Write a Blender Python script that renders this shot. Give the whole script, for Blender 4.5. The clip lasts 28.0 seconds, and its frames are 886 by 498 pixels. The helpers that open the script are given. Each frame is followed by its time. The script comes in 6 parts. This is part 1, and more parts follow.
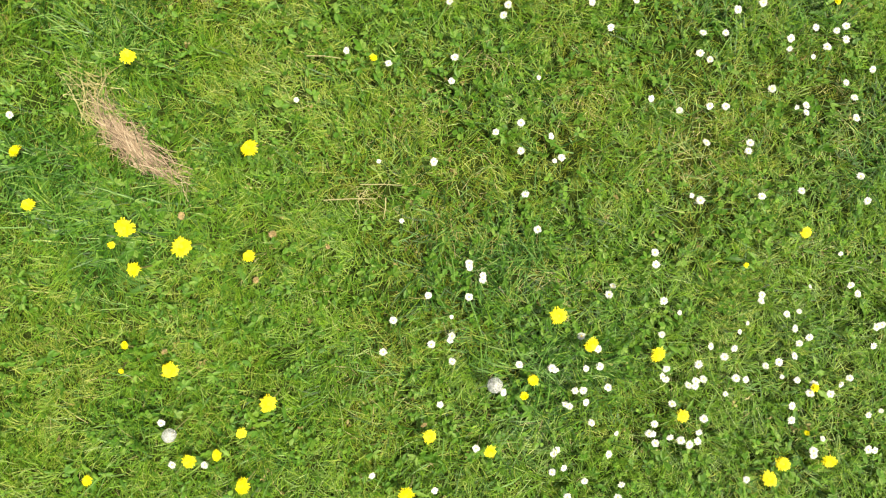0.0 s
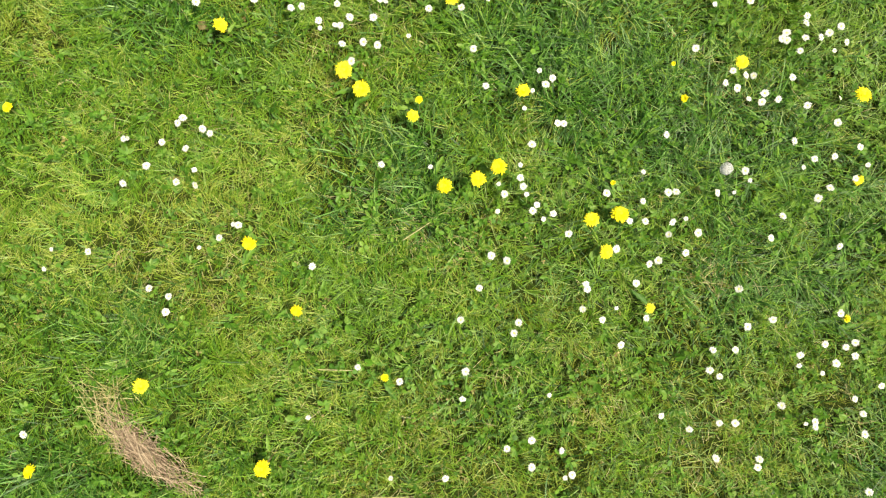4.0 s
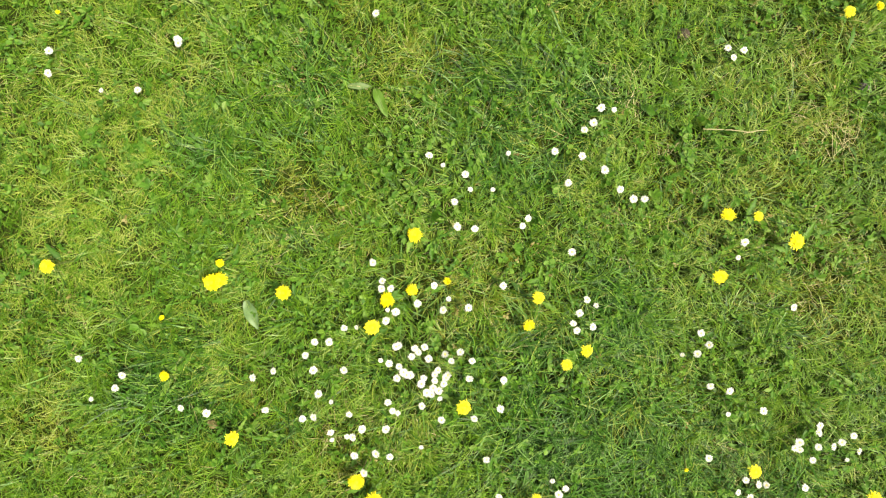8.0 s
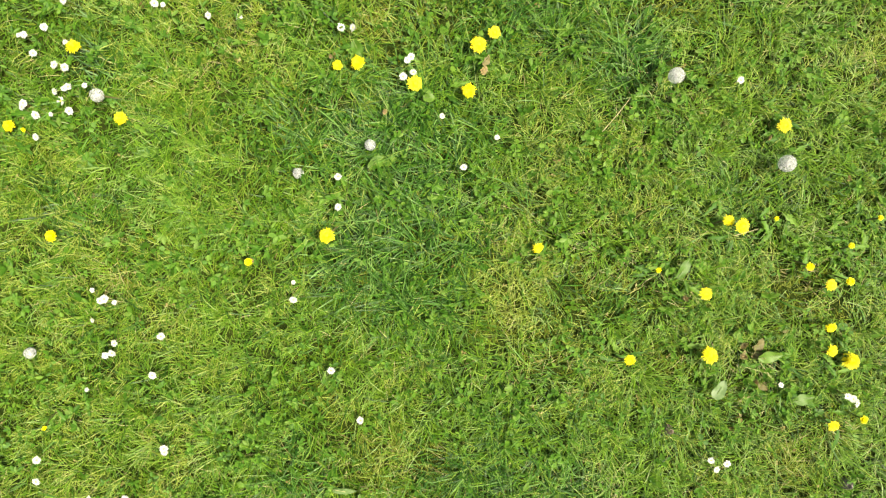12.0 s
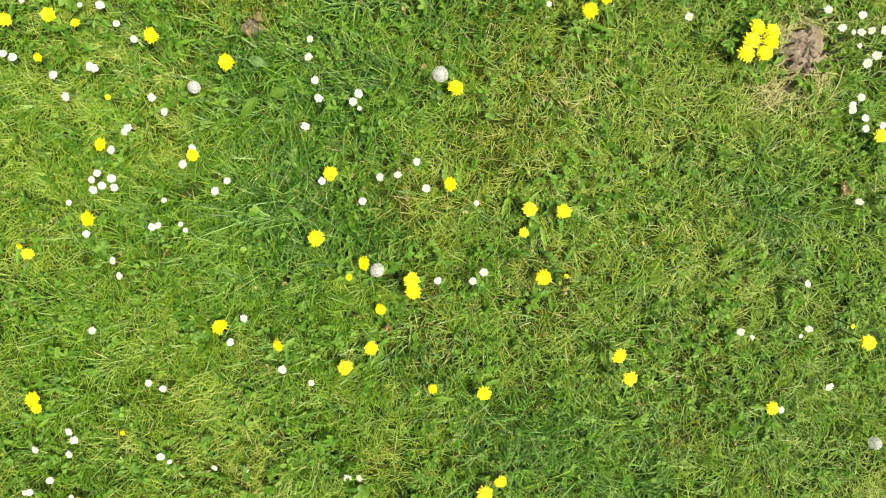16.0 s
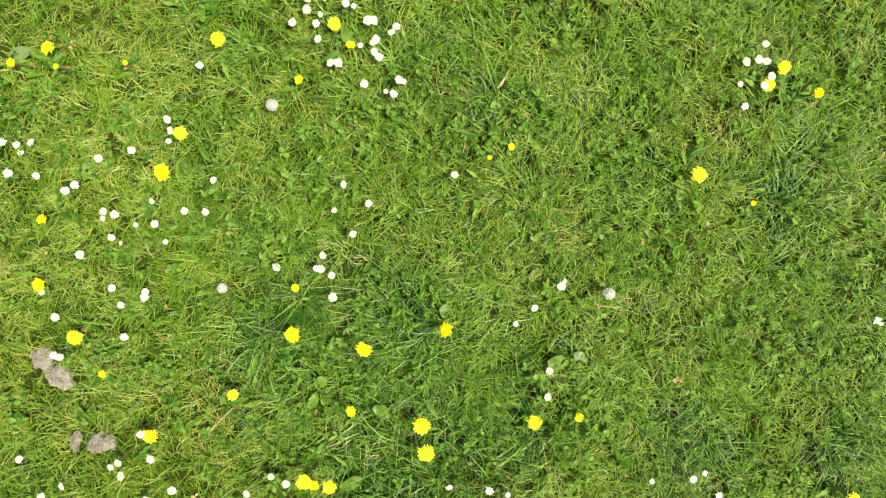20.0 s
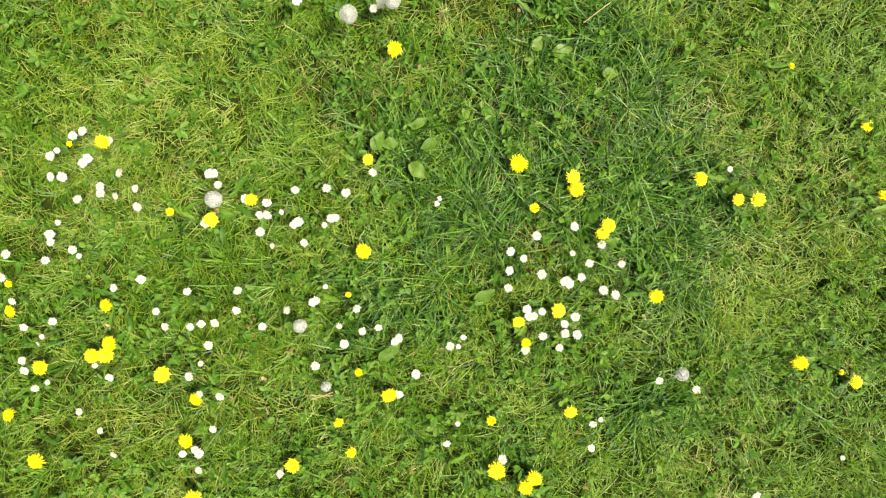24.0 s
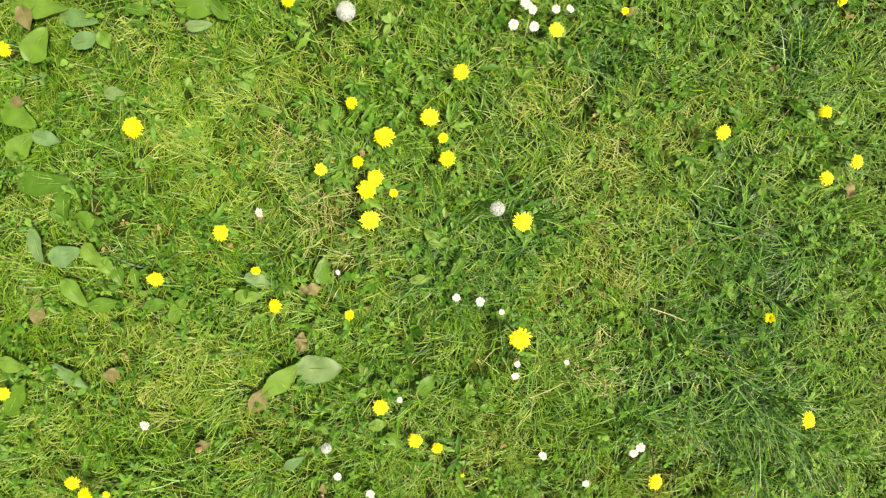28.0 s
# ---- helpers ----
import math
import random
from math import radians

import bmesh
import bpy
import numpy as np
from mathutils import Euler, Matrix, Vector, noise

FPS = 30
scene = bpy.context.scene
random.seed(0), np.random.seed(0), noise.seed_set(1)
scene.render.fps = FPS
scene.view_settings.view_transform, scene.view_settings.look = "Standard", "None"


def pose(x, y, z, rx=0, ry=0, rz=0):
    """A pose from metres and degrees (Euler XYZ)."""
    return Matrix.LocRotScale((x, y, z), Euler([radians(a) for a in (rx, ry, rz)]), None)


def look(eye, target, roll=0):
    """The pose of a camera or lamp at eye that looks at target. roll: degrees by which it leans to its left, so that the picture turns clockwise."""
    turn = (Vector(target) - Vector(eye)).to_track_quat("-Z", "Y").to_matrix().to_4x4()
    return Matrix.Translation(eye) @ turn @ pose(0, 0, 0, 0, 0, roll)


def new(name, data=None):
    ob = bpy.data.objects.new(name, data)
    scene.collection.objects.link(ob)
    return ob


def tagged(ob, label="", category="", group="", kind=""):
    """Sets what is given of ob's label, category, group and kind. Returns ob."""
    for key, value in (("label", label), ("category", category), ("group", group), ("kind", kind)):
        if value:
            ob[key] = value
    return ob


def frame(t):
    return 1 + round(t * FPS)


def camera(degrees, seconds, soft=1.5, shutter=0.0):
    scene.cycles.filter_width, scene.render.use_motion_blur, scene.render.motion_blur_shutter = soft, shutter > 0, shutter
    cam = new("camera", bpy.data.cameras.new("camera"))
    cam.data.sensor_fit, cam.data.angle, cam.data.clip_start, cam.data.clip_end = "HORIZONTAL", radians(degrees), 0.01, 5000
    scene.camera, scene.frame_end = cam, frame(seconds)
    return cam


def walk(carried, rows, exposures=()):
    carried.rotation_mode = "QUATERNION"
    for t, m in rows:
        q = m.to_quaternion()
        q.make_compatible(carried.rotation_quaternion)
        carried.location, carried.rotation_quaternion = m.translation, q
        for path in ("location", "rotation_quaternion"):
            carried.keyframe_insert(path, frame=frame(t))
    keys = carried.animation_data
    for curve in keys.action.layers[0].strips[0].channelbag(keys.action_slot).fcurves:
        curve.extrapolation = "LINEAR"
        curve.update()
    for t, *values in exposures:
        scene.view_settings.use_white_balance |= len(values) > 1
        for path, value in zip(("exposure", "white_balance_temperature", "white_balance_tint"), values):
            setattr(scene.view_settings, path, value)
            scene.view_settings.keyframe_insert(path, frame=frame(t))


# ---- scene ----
cam = camera(72, 28.0, soft=1.3)
PATH = [
    (0, -0.0020, 0.0125, 1.3729, 0.55, 0.02, -0.35),
    (0.5, -0.0046, 0.0797, 1.3729, 0.62, -0.01, -0.37),
    (1, -0.0023, 0.1569, 1.3756, 0.59, 0.00, -0.44),
    (1.5, -0.0067, 0.2409, 1.3747, 0.54, -0.06, -0.45),
    (2, -0.0123, 0.3187, 1.3749, 0.49, -0.11, -0.46),
    (2.5, -0.0134, 0.4152, 1.3766, 0.46, -0.10, -0.48),
    (3, -0.0140, 0.5037, 1.3792, 0.35, -0.09, -0.48),
    (3.5, -0.0160, 0.6062, 1.3825, 0.12, 0.01, -0.53),
    (5.5, -0.0521, 1.0697, 1.3794, -0.94, -0.11, -0.70),
    (6, -0.0626, 1.1797, 1.3772, -1.02, -0.28, -0.71),
    (6.5, -0.0616, 1.2973, 1.3740, -1.13, -0.33, -0.70),
    (7, -0.0593, 1.4068, 1.3713, -1.24, -0.40, -0.70),
    (7.5, -0.0524, 1.5197, 1.3666, -1.20, -0.42, -0.74),
    (8, -0.0475, 1.6266, 1.3644, -1.31, -0.44, -0.74),
    (8.5, -0.0381, 1.7395, 1.3627, -1.34, -0.33, -0.76),
    (9, -0.0291, 1.8487, 1.3608, -1.53, -0.25, -0.79),
    (9.5, -0.0221, 1.9662, 1.3586, -1.65, -0.28, -0.81),
    (10, -0.0156, 2.0760, 1.3581, -1.86, -0.12, -0.81),
    (10.5, -0.0134, 2.1937, 1.3505, -2.06, -0.23, -0.80),
    (11, -0.0075, 2.3047, 1.3476, -2.23, -0.11, -0.79),
    (11.5, -0.0017, 2.4235, 1.3441, -2.41, -0.10, -0.76),
    (12, 0.0066, 2.5345, 1.3405, -2.58, -0.10, -0.74),
    (12.5, 0.0128, 2.6522, 1.3375, -2.68, -0.19, -0.72),
    (14.5, 0.0211, 3.1174, 1.3183, -2.86, -0.18, -0.79),
    (15, 0.0121, 3.2363, 1.3131, -2.79, -0.28, -0.87),
    (15.5, 0.0084, 3.3671, 1.3042, -2.73, -0.34, -0.98),
    (16, 0.0003, 3.4798, 1.3009, -2.57, -0.45, -1.04),
    (16.5, -0.0039, 3.6131, 1.2976, -2.51, -0.51, -1.12),
    (17, 0.0020, 3.7393, 1.2909, -2.46, -0.41, -1.22),
    (17.5, 0.0087, 3.8796, 1.2828, -2.41, -0.37, -1.29),
    (18, 0.0199, 4.0104, 1.2798, -2.33, -0.24, -1.37),
    (18.5, 0.0267, 4.1503, 1.2769, -2.27, -0.36, -1.44),
    (19, 0.0292, 4.2800, 1.2714, -2.28, -0.42, -1.52),
    (19.5, 0.0185, 4.4136, 1.2637, -2.35, -0.50, -1.57),
    (20, 0.0065, 4.5407, 1.2587, -2.47, -0.45, -1.60),
    (20.5, -0.0058, 4.6807, 1.2473, -2.53, -0.45, -1.63),
    (21, -0.0135, 4.8175, 1.2389, -2.67, -0.45, -1.61),
    (21.5, -0.0158, 4.9688, 1.2311, -2.92, -0.54, -1.64),
    (23.5, 0.0033, 5.5469, 1.1980, -4.23, -0.40, -1.88),
    (24, 0.0105, 5.6745, 1.1872, -4.46, -0.34, -1.89),
    (24.5, 0.0181, 5.8108, 1.1776, -4.54, -0.25, -1.94),
    (25, 0.0208, 5.9435, 1.1667, -4.70, -0.35, -1.94),
    (25.5, 0.0261, 6.0868, 1.1545, -4.70, -0.49, -1.93),
    (26, 0.0393, 6.2235, 1.1451, -4.91, -0.46, -1.95),
    (26.5, 0.0495, 6.3690, 1.1324, -5.14, -0.54, -1.98),
    (27, 0.0598, 6.5029, 1.1195, -5.21, -0.45, -2.02),
    (27.5, 0.0754, 6.6486, 1.1073, -5.38, -0.30, -2.00),
    (28, 0.0857, 6.7797, 1.0943, -5.60, -0.25, -2.03),
]
walk(cam, [(t, pose(x, y, z, rx, ry, rz)) for t, x, y, z, rx, ry, rz in PATH], [
    (0.0, 1.13, 7550, 3), (8.0, 1.11, 7650, 2), (12.0, 1.21, 7750, 0), (16.0, 1.13, 7700, 1), (21.0, 1.13, 7750, 1),
    (24.0, 1.04, 7750, 1), (25.5, 1.08, 7750, 1), (27.0, 1.19, 7750, 1), (28.0, 1.12, 7750, 2),
])

# ---- light ----
SUN_ELEVATION, SUN_AZIMUTH = radians(64), radians(-10)  # azimuth from +x towards +y
world = bpy.data.worlds.new("sky")
scene.world = world
world.use_nodes = True
sky = world.node_tree.nodes.new("ShaderNodeTexSky")
sky.sky_type, sky.sun_disc = "NISHITA", False
sky.sun_elevation, sky.sun_rotation = SUN_ELEVATION, radians(90) - SUN_AZIMUTH
sky.air_density, sky.dust_density, sky.ozone_density = 1.0, 7.0, 0.5
world.node_tree.links.new(sky.outputs[0], world.node_tree.nodes["Background"].inputs[0])
world.node_tree.nodes["Background"].inputs[1].default_value = 0.075
sun = new("sun", bpy.data.lights.new("sun", "SUN"))
sun.data.energy, sun.data.angle, sun.data.color = 4.4, radians(10), (1.0, 0.95, 0.87)
toward = Vector((math.cos(SUN_ELEVATION) * math.cos(SUN_AZIMUTH), math.cos(SUN_ELEVATION) * math.sin(SUN_AZIMUTH), math.sin(SUN_ELEVATION)))
sun.matrix_world = look(toward * 30, (0, 0, 0))


# ---- materials ----
def plain_nodes(name):
    m = bpy.data.materials.new(name)
    m.use_nodes = True
    return m, m.node_tree.nodes, m.node_tree.links, m.node_tree.nodes["Principled BSDF"]


def ramp(nodes, links, source, stops):
    r = nodes.new("ShaderNodeValToRGB")
    while len(r.color_ramp.elements) < len(stops):
        r.color_ramp.elements.new(0.5)
    for e, (at, c) in zip(r.color_ramp.elements, stops):
        e.position, e.color = at, (*c, 1)
    links.new(source, r.inputs[0])
    return r.outputs[0]


def leafy(name, colours, island=True, rough=0.55, through_light=0.35, vein=60.0, gloss=0.3, patch=0.0):
    """Plant tissue: a tint for each blade or thing, fine mottling, gloss, and light that passes through."""
    m, nodes, links, bsdf = plain_nodes(name)
    pick = nodes.new("ShaderNodeNewGeometry").outputs["Random Per Island"] if island else nodes.new("ShaderNodeObjectInfo").outputs["Random"]
    n = len(colours)
    if patch:  # neighbouring blades share their tint
        wide = nodes.new("ShaderNodeTexNoise")
        wide.inputs["Scale"].default_value, wide.inputs["Detail"].default_value = 16.0, 3.0
        links.new(nodes.new("ShaderNodeTexCoord").outputs["Object"], wide.inputs["Vector"])
        spread = nodes.new("ShaderNodeMapRange")
        spread.inputs["From Min"].default_value, spread.inputs["From Max"].default_value = 0.28, 0.72
        links.new(wide.outputs["Fac"], spread.inputs["Value"])
        both = nodes.new("ShaderNodeMix")
        both.inputs[0].default_value = patch
        links.new(pick, both.inputs[2])
        links.new(spread.outputs[0], both.inputs[3])
        pick = both.outputs[0]
    base = ramp(nodes, links, pick, [(i / max(1, n - 1), c) for i, c in enumerate(colours)])
    tex = nodes.new("ShaderNodeTexNoise")
    tex.inputs["Scale"].default_value, tex.inputs["Detail"].default_value = vein, 3.0
    links.new(nodes.new("ShaderNodeTexCoord").outputs["Object"], tex.inputs["Vector"])
    vary = nodes.new("ShaderNodeHueSaturation")
    scale = nodes.new("ShaderNodeMapRange")
    scale.inputs["To Min"].default_value, scale.inputs["To Max"].default_value = 0.6, 1.4
    links.new(tex.outputs["Fac"], scale.inputs["Value"])
    links.new(scale.outputs[0], vary.inputs["Value"])
    links.new(base, vary.inputs["Color"])
    links.new(vary.outputs[0], bsdf.inputs["Base Color"])
    bsdf.inputs["Roughness"].default_value = rough
    bsdf.inputs["Specular IOR Level"].default_value = gloss
    if through_light:
        glow = nodes.new("ShaderNodeBsdfTranslucent")
        links.new(vary.outputs[0], glow.inputs["Color"])
        mix = nodes.new("ShaderNodeMixShader")
        mix.inputs[0].default_value = through_light
        links.new(bsdf.outputs[0], mix.inputs[1])
        links.new(glow.outputs[0], mix.inputs[2])
        links.new(mix.outputs[0], nodes["Material Output"].inputs["Surface"])
    return m


def earth(name, colours, scale, bump=0.6):
    """Soil or thatch: two scales of noise, bump."""
    m, nodes, links, bsdf = plain_nodes(name)
    where = nodes.new("ShaderNodeTexCoord").outputs["Object"]
    big, fine = nodes.new("ShaderNodeTexNoise"), nodes.new("ShaderNodeTexNoise")
    for tex, s, d in ((big, scale, 4.0), (fine, scale * 14, 6.0)):
        tex.inputs["Scale"].default_value, tex.inputs["Detail"].default_value = s, d
        links.new(where, tex.inputs["Vector"])
    both = nodes.new("ShaderNodeMath")
    both.operation = "MULTIPLY_ADD"
    both.inputs[1].default_value = 0.55
    links.new(fine.outputs["Fac"], both.inputs[0])
    half = nodes.new("ShaderNodeMath")
    half.operation = "MULTIPLY"
    half.inputs[1].default_value = 0.45
    links.new(big.outputs["Fac"], half.inputs[0])
    links.new(half.outputs[0], both.inputs[2])
    n = len(colours)
    links.new(ramp(nodes, links, both.outputs[0], [(0.3 + 0.4 * i / (n - 1), c) for i, c in enumerate(colours)]), bsdf.inputs["Base Color"])
    lift = nodes.new("ShaderNodeBump")
    lift.inputs["Strength"].default_value, lift.inputs["Distance"].default_value = bump, 0.01
    links.new(fine.outputs["Fac"], lift.inputs["Height"])
    links.new(lift.outputs[0], bsdf.inputs["Normal"])
    bsdf.inputs["Roughness"].default_value = 0.95
    bsdf.inputs["Specular IOR Level"].default_value = 0.1
    return m


# thatch colour taken near black: shade of the grass gaps is painted in
SHADED_THATCH = earth("shaded_turf_thatch", [(0.008, 0.014, 0.002), (0.020, 0.034, 0.004), (0.045, 0.06, 0.010)], 18.0, 1.0)
FAR_LAWN = earth("distant_lawn", [(0.018, 0.035, 0.005), (0.033, 0.060, 0.009), (0.056, 0.084, 0.017)], 5.0)
GREY_SOIL = earth("dry_grey_soil", [(0.13, 0.118, 0.11), (0.21, 0.193, 0.182), (0.30, 0.28, 0.262)], 30.0)
BROWN_SOIL = earth("brown_crumbly_soil", [(0.15, 0.118, 0.092), (0.26, 0.212, 0.172), (0.36, 0.31, 0.262)], 40.0, 0.9)
MID = leafy("grass_mid_green", [(0.052, 0.142, 0.007), (0.093, 0.206, 0.011), (0.140, 0.260, 0.020), (0.212, 0.325, 0.060)], rough=0.5, through_light=0.33, gloss=0.34, patch=0.3)
# low mat: greens darkened to paint the shade beneath the longer blades
SHADED_MAT = leafy("grass_shaded_mat", [(0.024, 0.070, 0.004), (0.042, 0.106, 0.006), (0.068, 0.148, 0.010), (0.105, 0.19, 0.020)], through_light=0.33, patch=0.35)
DEEP = leafy("grass_deep_green", [(0.010, 0.046, 0.003), (0.022, 0.084, 0.006), (0.046, 0.142, 0.012), (0.130, 0.26, 0.056)], rough=0.48, through_light=0.28, gloss=0.36)
LIGHT = leafy("grass_yellow_green", [(0.138, 0.212, 0.016), (0.198, 0.272, 0.034), (0.260, 0.325, 0.068), (0.330, 0.372, 0.13)], through_light=0.3, patch=0.3)
# whitish green that puts the sky's sheen on blades into their base colour
SHEEN = leafy("grass_painted_sheen", [(0.120, 0.230, 0.030), (0.170, 0.285, 0.058), (0.225, 0.335, 0.095), (0.29, 0.38, 0.145)], rough=0.48, through_light=0.33, gloss=0.36, patch=0.3)
STRAW_M = leafy("dry_straw", [(0.19, 0.165, 0.06), (0.29, 0.265, 0.12), (0.38, 0.355, 0.19), (0.27, 0.29, 0.09)], through_light=0.2)
MIDRIB = leafy("leaf_midrib", [(0.12, 0.20, 0.045), (0.155, 0.225, 0.065)], island=False, rough=0.45, vein=90.0)
HAY = leafy("dead_grass_hay", [(0.085, 0.058, 0.038), (0.19, 0.138, 0.092), (0.30, 0.232, 0.162), (0.44, 0.365, 0.262)], through_light=0.12)
CLOVER = leafy("clover_leaf", [(0.030, 0.095, 0.007), (0.050, 0.140, 0.011), (0.080, 0.190, 0.016), (0.13, 0.24, 0.028)], vein=200.0)
WEED = leafy("low_weed_leaf", [(0.034, 0.105, 0.007), (0.056, 0.150, 0.011), (0.085, 0.19, 0.018), (0.14, 0.235, 0.045)], rough=0.55, vein=120.0)
SCRAP = leafy("dead_scraps", [(0.085, 0.070, 0.020), (0.140, 0.120, 0.036), (0.195, 0.172, 0.060), (0.28, 0.26, 0.12)], rough=0.8, through_light=0.15, vein=200.0)
MOSS = leafy("yellow_moss", [(0.092, 0.135, 0.008), (0.130, 0.172, 0.011), (0.170, 0.200, 0.018), (0.195, 0.190, 0.032)], through_light=0.25, patch=0.55)
LEAF = leafy("broad_leaf", [(0.048, 0.115, 0.010), (0.072, 0.152, 0.015), (0.105, 0.182, 0.028)], island=False, rough=0.48, through_light=0.25, vein=60.0)
DULL_LEAF = leafy("dull_leaf", [(0.072, 0.142, 0.045), (0.092, 0.166, 0.068), (0.106, 0.166, 0.060)], island=False, rough=0.48, through_light=0.2, vein=60.0)
BROWN_LEAF = leafy("withered_leaf", [(0.125, 0.112, 0.042), (0.19, 0.165, 0.072)], island=False, vein=120.0)
STEM = leafy("flower_stem", [(0.10, 0.17, 0.03), (0.15, 0.20, 0.06), (0.20, 0.18, 0.08)], island=False, vein=90.0)
WHITE_PETAL = leafy("white_petals", [(0.47, 0.485, 0.465), (0.62, 0.635, 0.615)], rough=0.6, through_light=0.25, vein=400.0)
LILAC_PETAL = leafy("lilac_petals", [(0.70, 0.68, 0.84), (0.80, 0.79, 0.88)], rough=0.6, vein=400.0)
DISC = leafy("daisy_centre", [(0.78, 0.60, 0.06), (0.85, 0.68, 0.12)], island=False, through_light=0.1, vein=900.0)
YELLOW = leafy("yellow_petals", [(0.74, 0.635, 0.012), (0.78, 0.71, 0.020), (0.81, 0.77, 0.035)], rough=0.6, through_light=0.25, vein=300.0)
OCHRE = leafy("withered_florets", [(0.20, 0.15, 0.075), (0.33, 0.25, 0.12), (0.42, 0.33, 0.13), (0.26, 0.20, 0.13)], rough=0.7, vein=300.0)
GREY_DOWN = leafy("seed_down", [(0.58, 0.59, 0.62), (0.69, 0.70, 0.73)], rough=0.8, through_light=0.45, vein=300.0)
SEED_CORE = leafy("seed_core", [(0.48, 0.465, 0.455), (0.56, 0.545, 0.53)], island=False, through_light=0.0, vein=500.0)


# ---- the lie of the land ----
def land(x, y):
    """Height of the turf's soil: gentle hummocks, a centimetre or so."""
    return 0.006 * np.sin(4.1 * x + 1.3 * y) + 0.005 * np.sin(-2.3 * x + 3.7 * y + 1.0) + 0.003 * np.sin(9.7 * x + 8.1 * y + 2.0)


def mottle(x, y, k):
    """Irregular patches from 5 to 40 cm, about 0 +- 1."""
    s = 0.0 * x
    rng = np.random.default_rng(k)
    for i in range(14):
        w, a, p = 2 * math.pi / rng.uniform(0.06, 0.45), rng.uniform(0, 2 * math.pi), rng.uniform(0, 2 * math.pi)
        s = s + np.sin(w * (x * math.cos(a) + y * math.sin(a)) + p)
    return s / 2.6


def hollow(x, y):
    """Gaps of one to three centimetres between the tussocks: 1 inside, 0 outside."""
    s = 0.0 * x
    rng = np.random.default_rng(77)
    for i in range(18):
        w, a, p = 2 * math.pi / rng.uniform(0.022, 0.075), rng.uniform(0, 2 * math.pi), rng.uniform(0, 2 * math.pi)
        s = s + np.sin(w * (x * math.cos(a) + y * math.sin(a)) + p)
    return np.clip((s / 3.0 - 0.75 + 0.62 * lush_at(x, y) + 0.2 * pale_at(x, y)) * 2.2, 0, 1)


def blobs(x, y, places, sharp=1.0):
    s = 0.0 * x
    for u, v, r in places:
        s = s + np.exp(-(((x - u) ** 2 + (y - v) ** 2) / (r * r)) ** sharp)
    return np.minimum(s, 1.0)


# patches of taller dark grass, of thin yellowish grass, and of olive moss and dry thatch: x, y, radius
LUSH = []
LUSH += [
    (0.20, -0.18, 0.17), (0.04, -0.05, 0.10), (-0.79, 0.10, 0.17), (-0.91, 0.17, 0.10), (0.95, 0.23, 0.07), (-0.77, 0.57, 0.16), (0.61, 0.64, 0.10), (0.81, 0.64, 0.11),
    (0.63, 0.74, 0.09), (-0.18, 0.84, 0.12), (-0.09, 0.85, 0.11), (0.81, 0.91, 0.11), (0.58, 0.98, 0.20), (0.39, 0.99, 0.13), (0.38, 1.12, 0.16), (0.20, 1.18, 0.20),
    (-0.65, 1.27, 0.12), (0.10, 1.30, 0.11), (0.35, 1.45, 0.09), (-0.52, 1.84, 0.10), (0.20, 1.88, 0.12), (0.10, 1.92, 0.13), (-0.29, 1.96, 0.08), (-0.08, 2.37, 0.08),
    (-0.18, 2.41, 0.10), (-0.04, 2.50, 0.11), (-0.11, 2.58, 0.17), (-0.79, 2.63, 0.08), (-0.25, 2.73, 0.10), (-0.01, 2.76, 0.10), (-0.74, 2.85, 0.08), (0.46, 2.88, 0.06),
]
LUSH += [
    (0.34, 2.96, 0.14), (0.11, 2.98, 0.08), (0.70, 3.03, 0.06), (-0.07, 3.22, 0.08), (0.70, 3.46, 0.10), (-0.36, 3.47, 0.15), (-0.22, 3.47, 0.08), (-0.20, 3.71, 0.12),
    (-0.32, 3.74, 0.13), (0.06, 4.00, 0.13), (-0.14, 4.01, 0.13), (0.54, 4.03, 0.10), (0.14, 4.03, 0.10), (0.83, 4.05, 0.07), (-0.02, 4.19, 0.12), (-0.34, 4.26, 0.11),
    (-0.09, 4.28, 0.12), (-0.18, 4.36, 0.08), (0.72, 4.59, 0.07), (0.11, 4.76, 0.08), (0.63, 5.31, 0.07), (0.44, 5.31, 0.11), (-0.05, 5.46, 0.07), (-0.17, 5.47, 0.07),
    (0.46, 5.58, 0.09), (0.06, 5.61, 0.11), (0.35, 5.65, 0.14), (-0.03, 5.74, 0.07), (0.53, 5.76, 0.07), (0.16, 5.77, 0.11), (0.31, 5.78, 0.14), (-0.01, 5.83, 0.11),
]
LUSH += [
    (0.14, 5.89, 0.09), (0.30, 5.91, 0.08), (0.37, 5.93, 0.07), (-0.34, 6.02, 0.05), (0.27, 6.04, 0.07), (0.72, 6.25, 0.09), (0.63, 6.35, 0.10), (0.45, 6.38, 0.08),
    (0.55, 6.46, 0.10), (0.69, 6.62, 0.07), (0.18, 6.65, 0.05), (0.04, 6.68, 0.07), (0.60, 6.70, 0.08), (0.67, 6.76, 0.07), (0.74, 6.95, 0.08), (0.39, 6.99, 0.06),
]
PALE = []
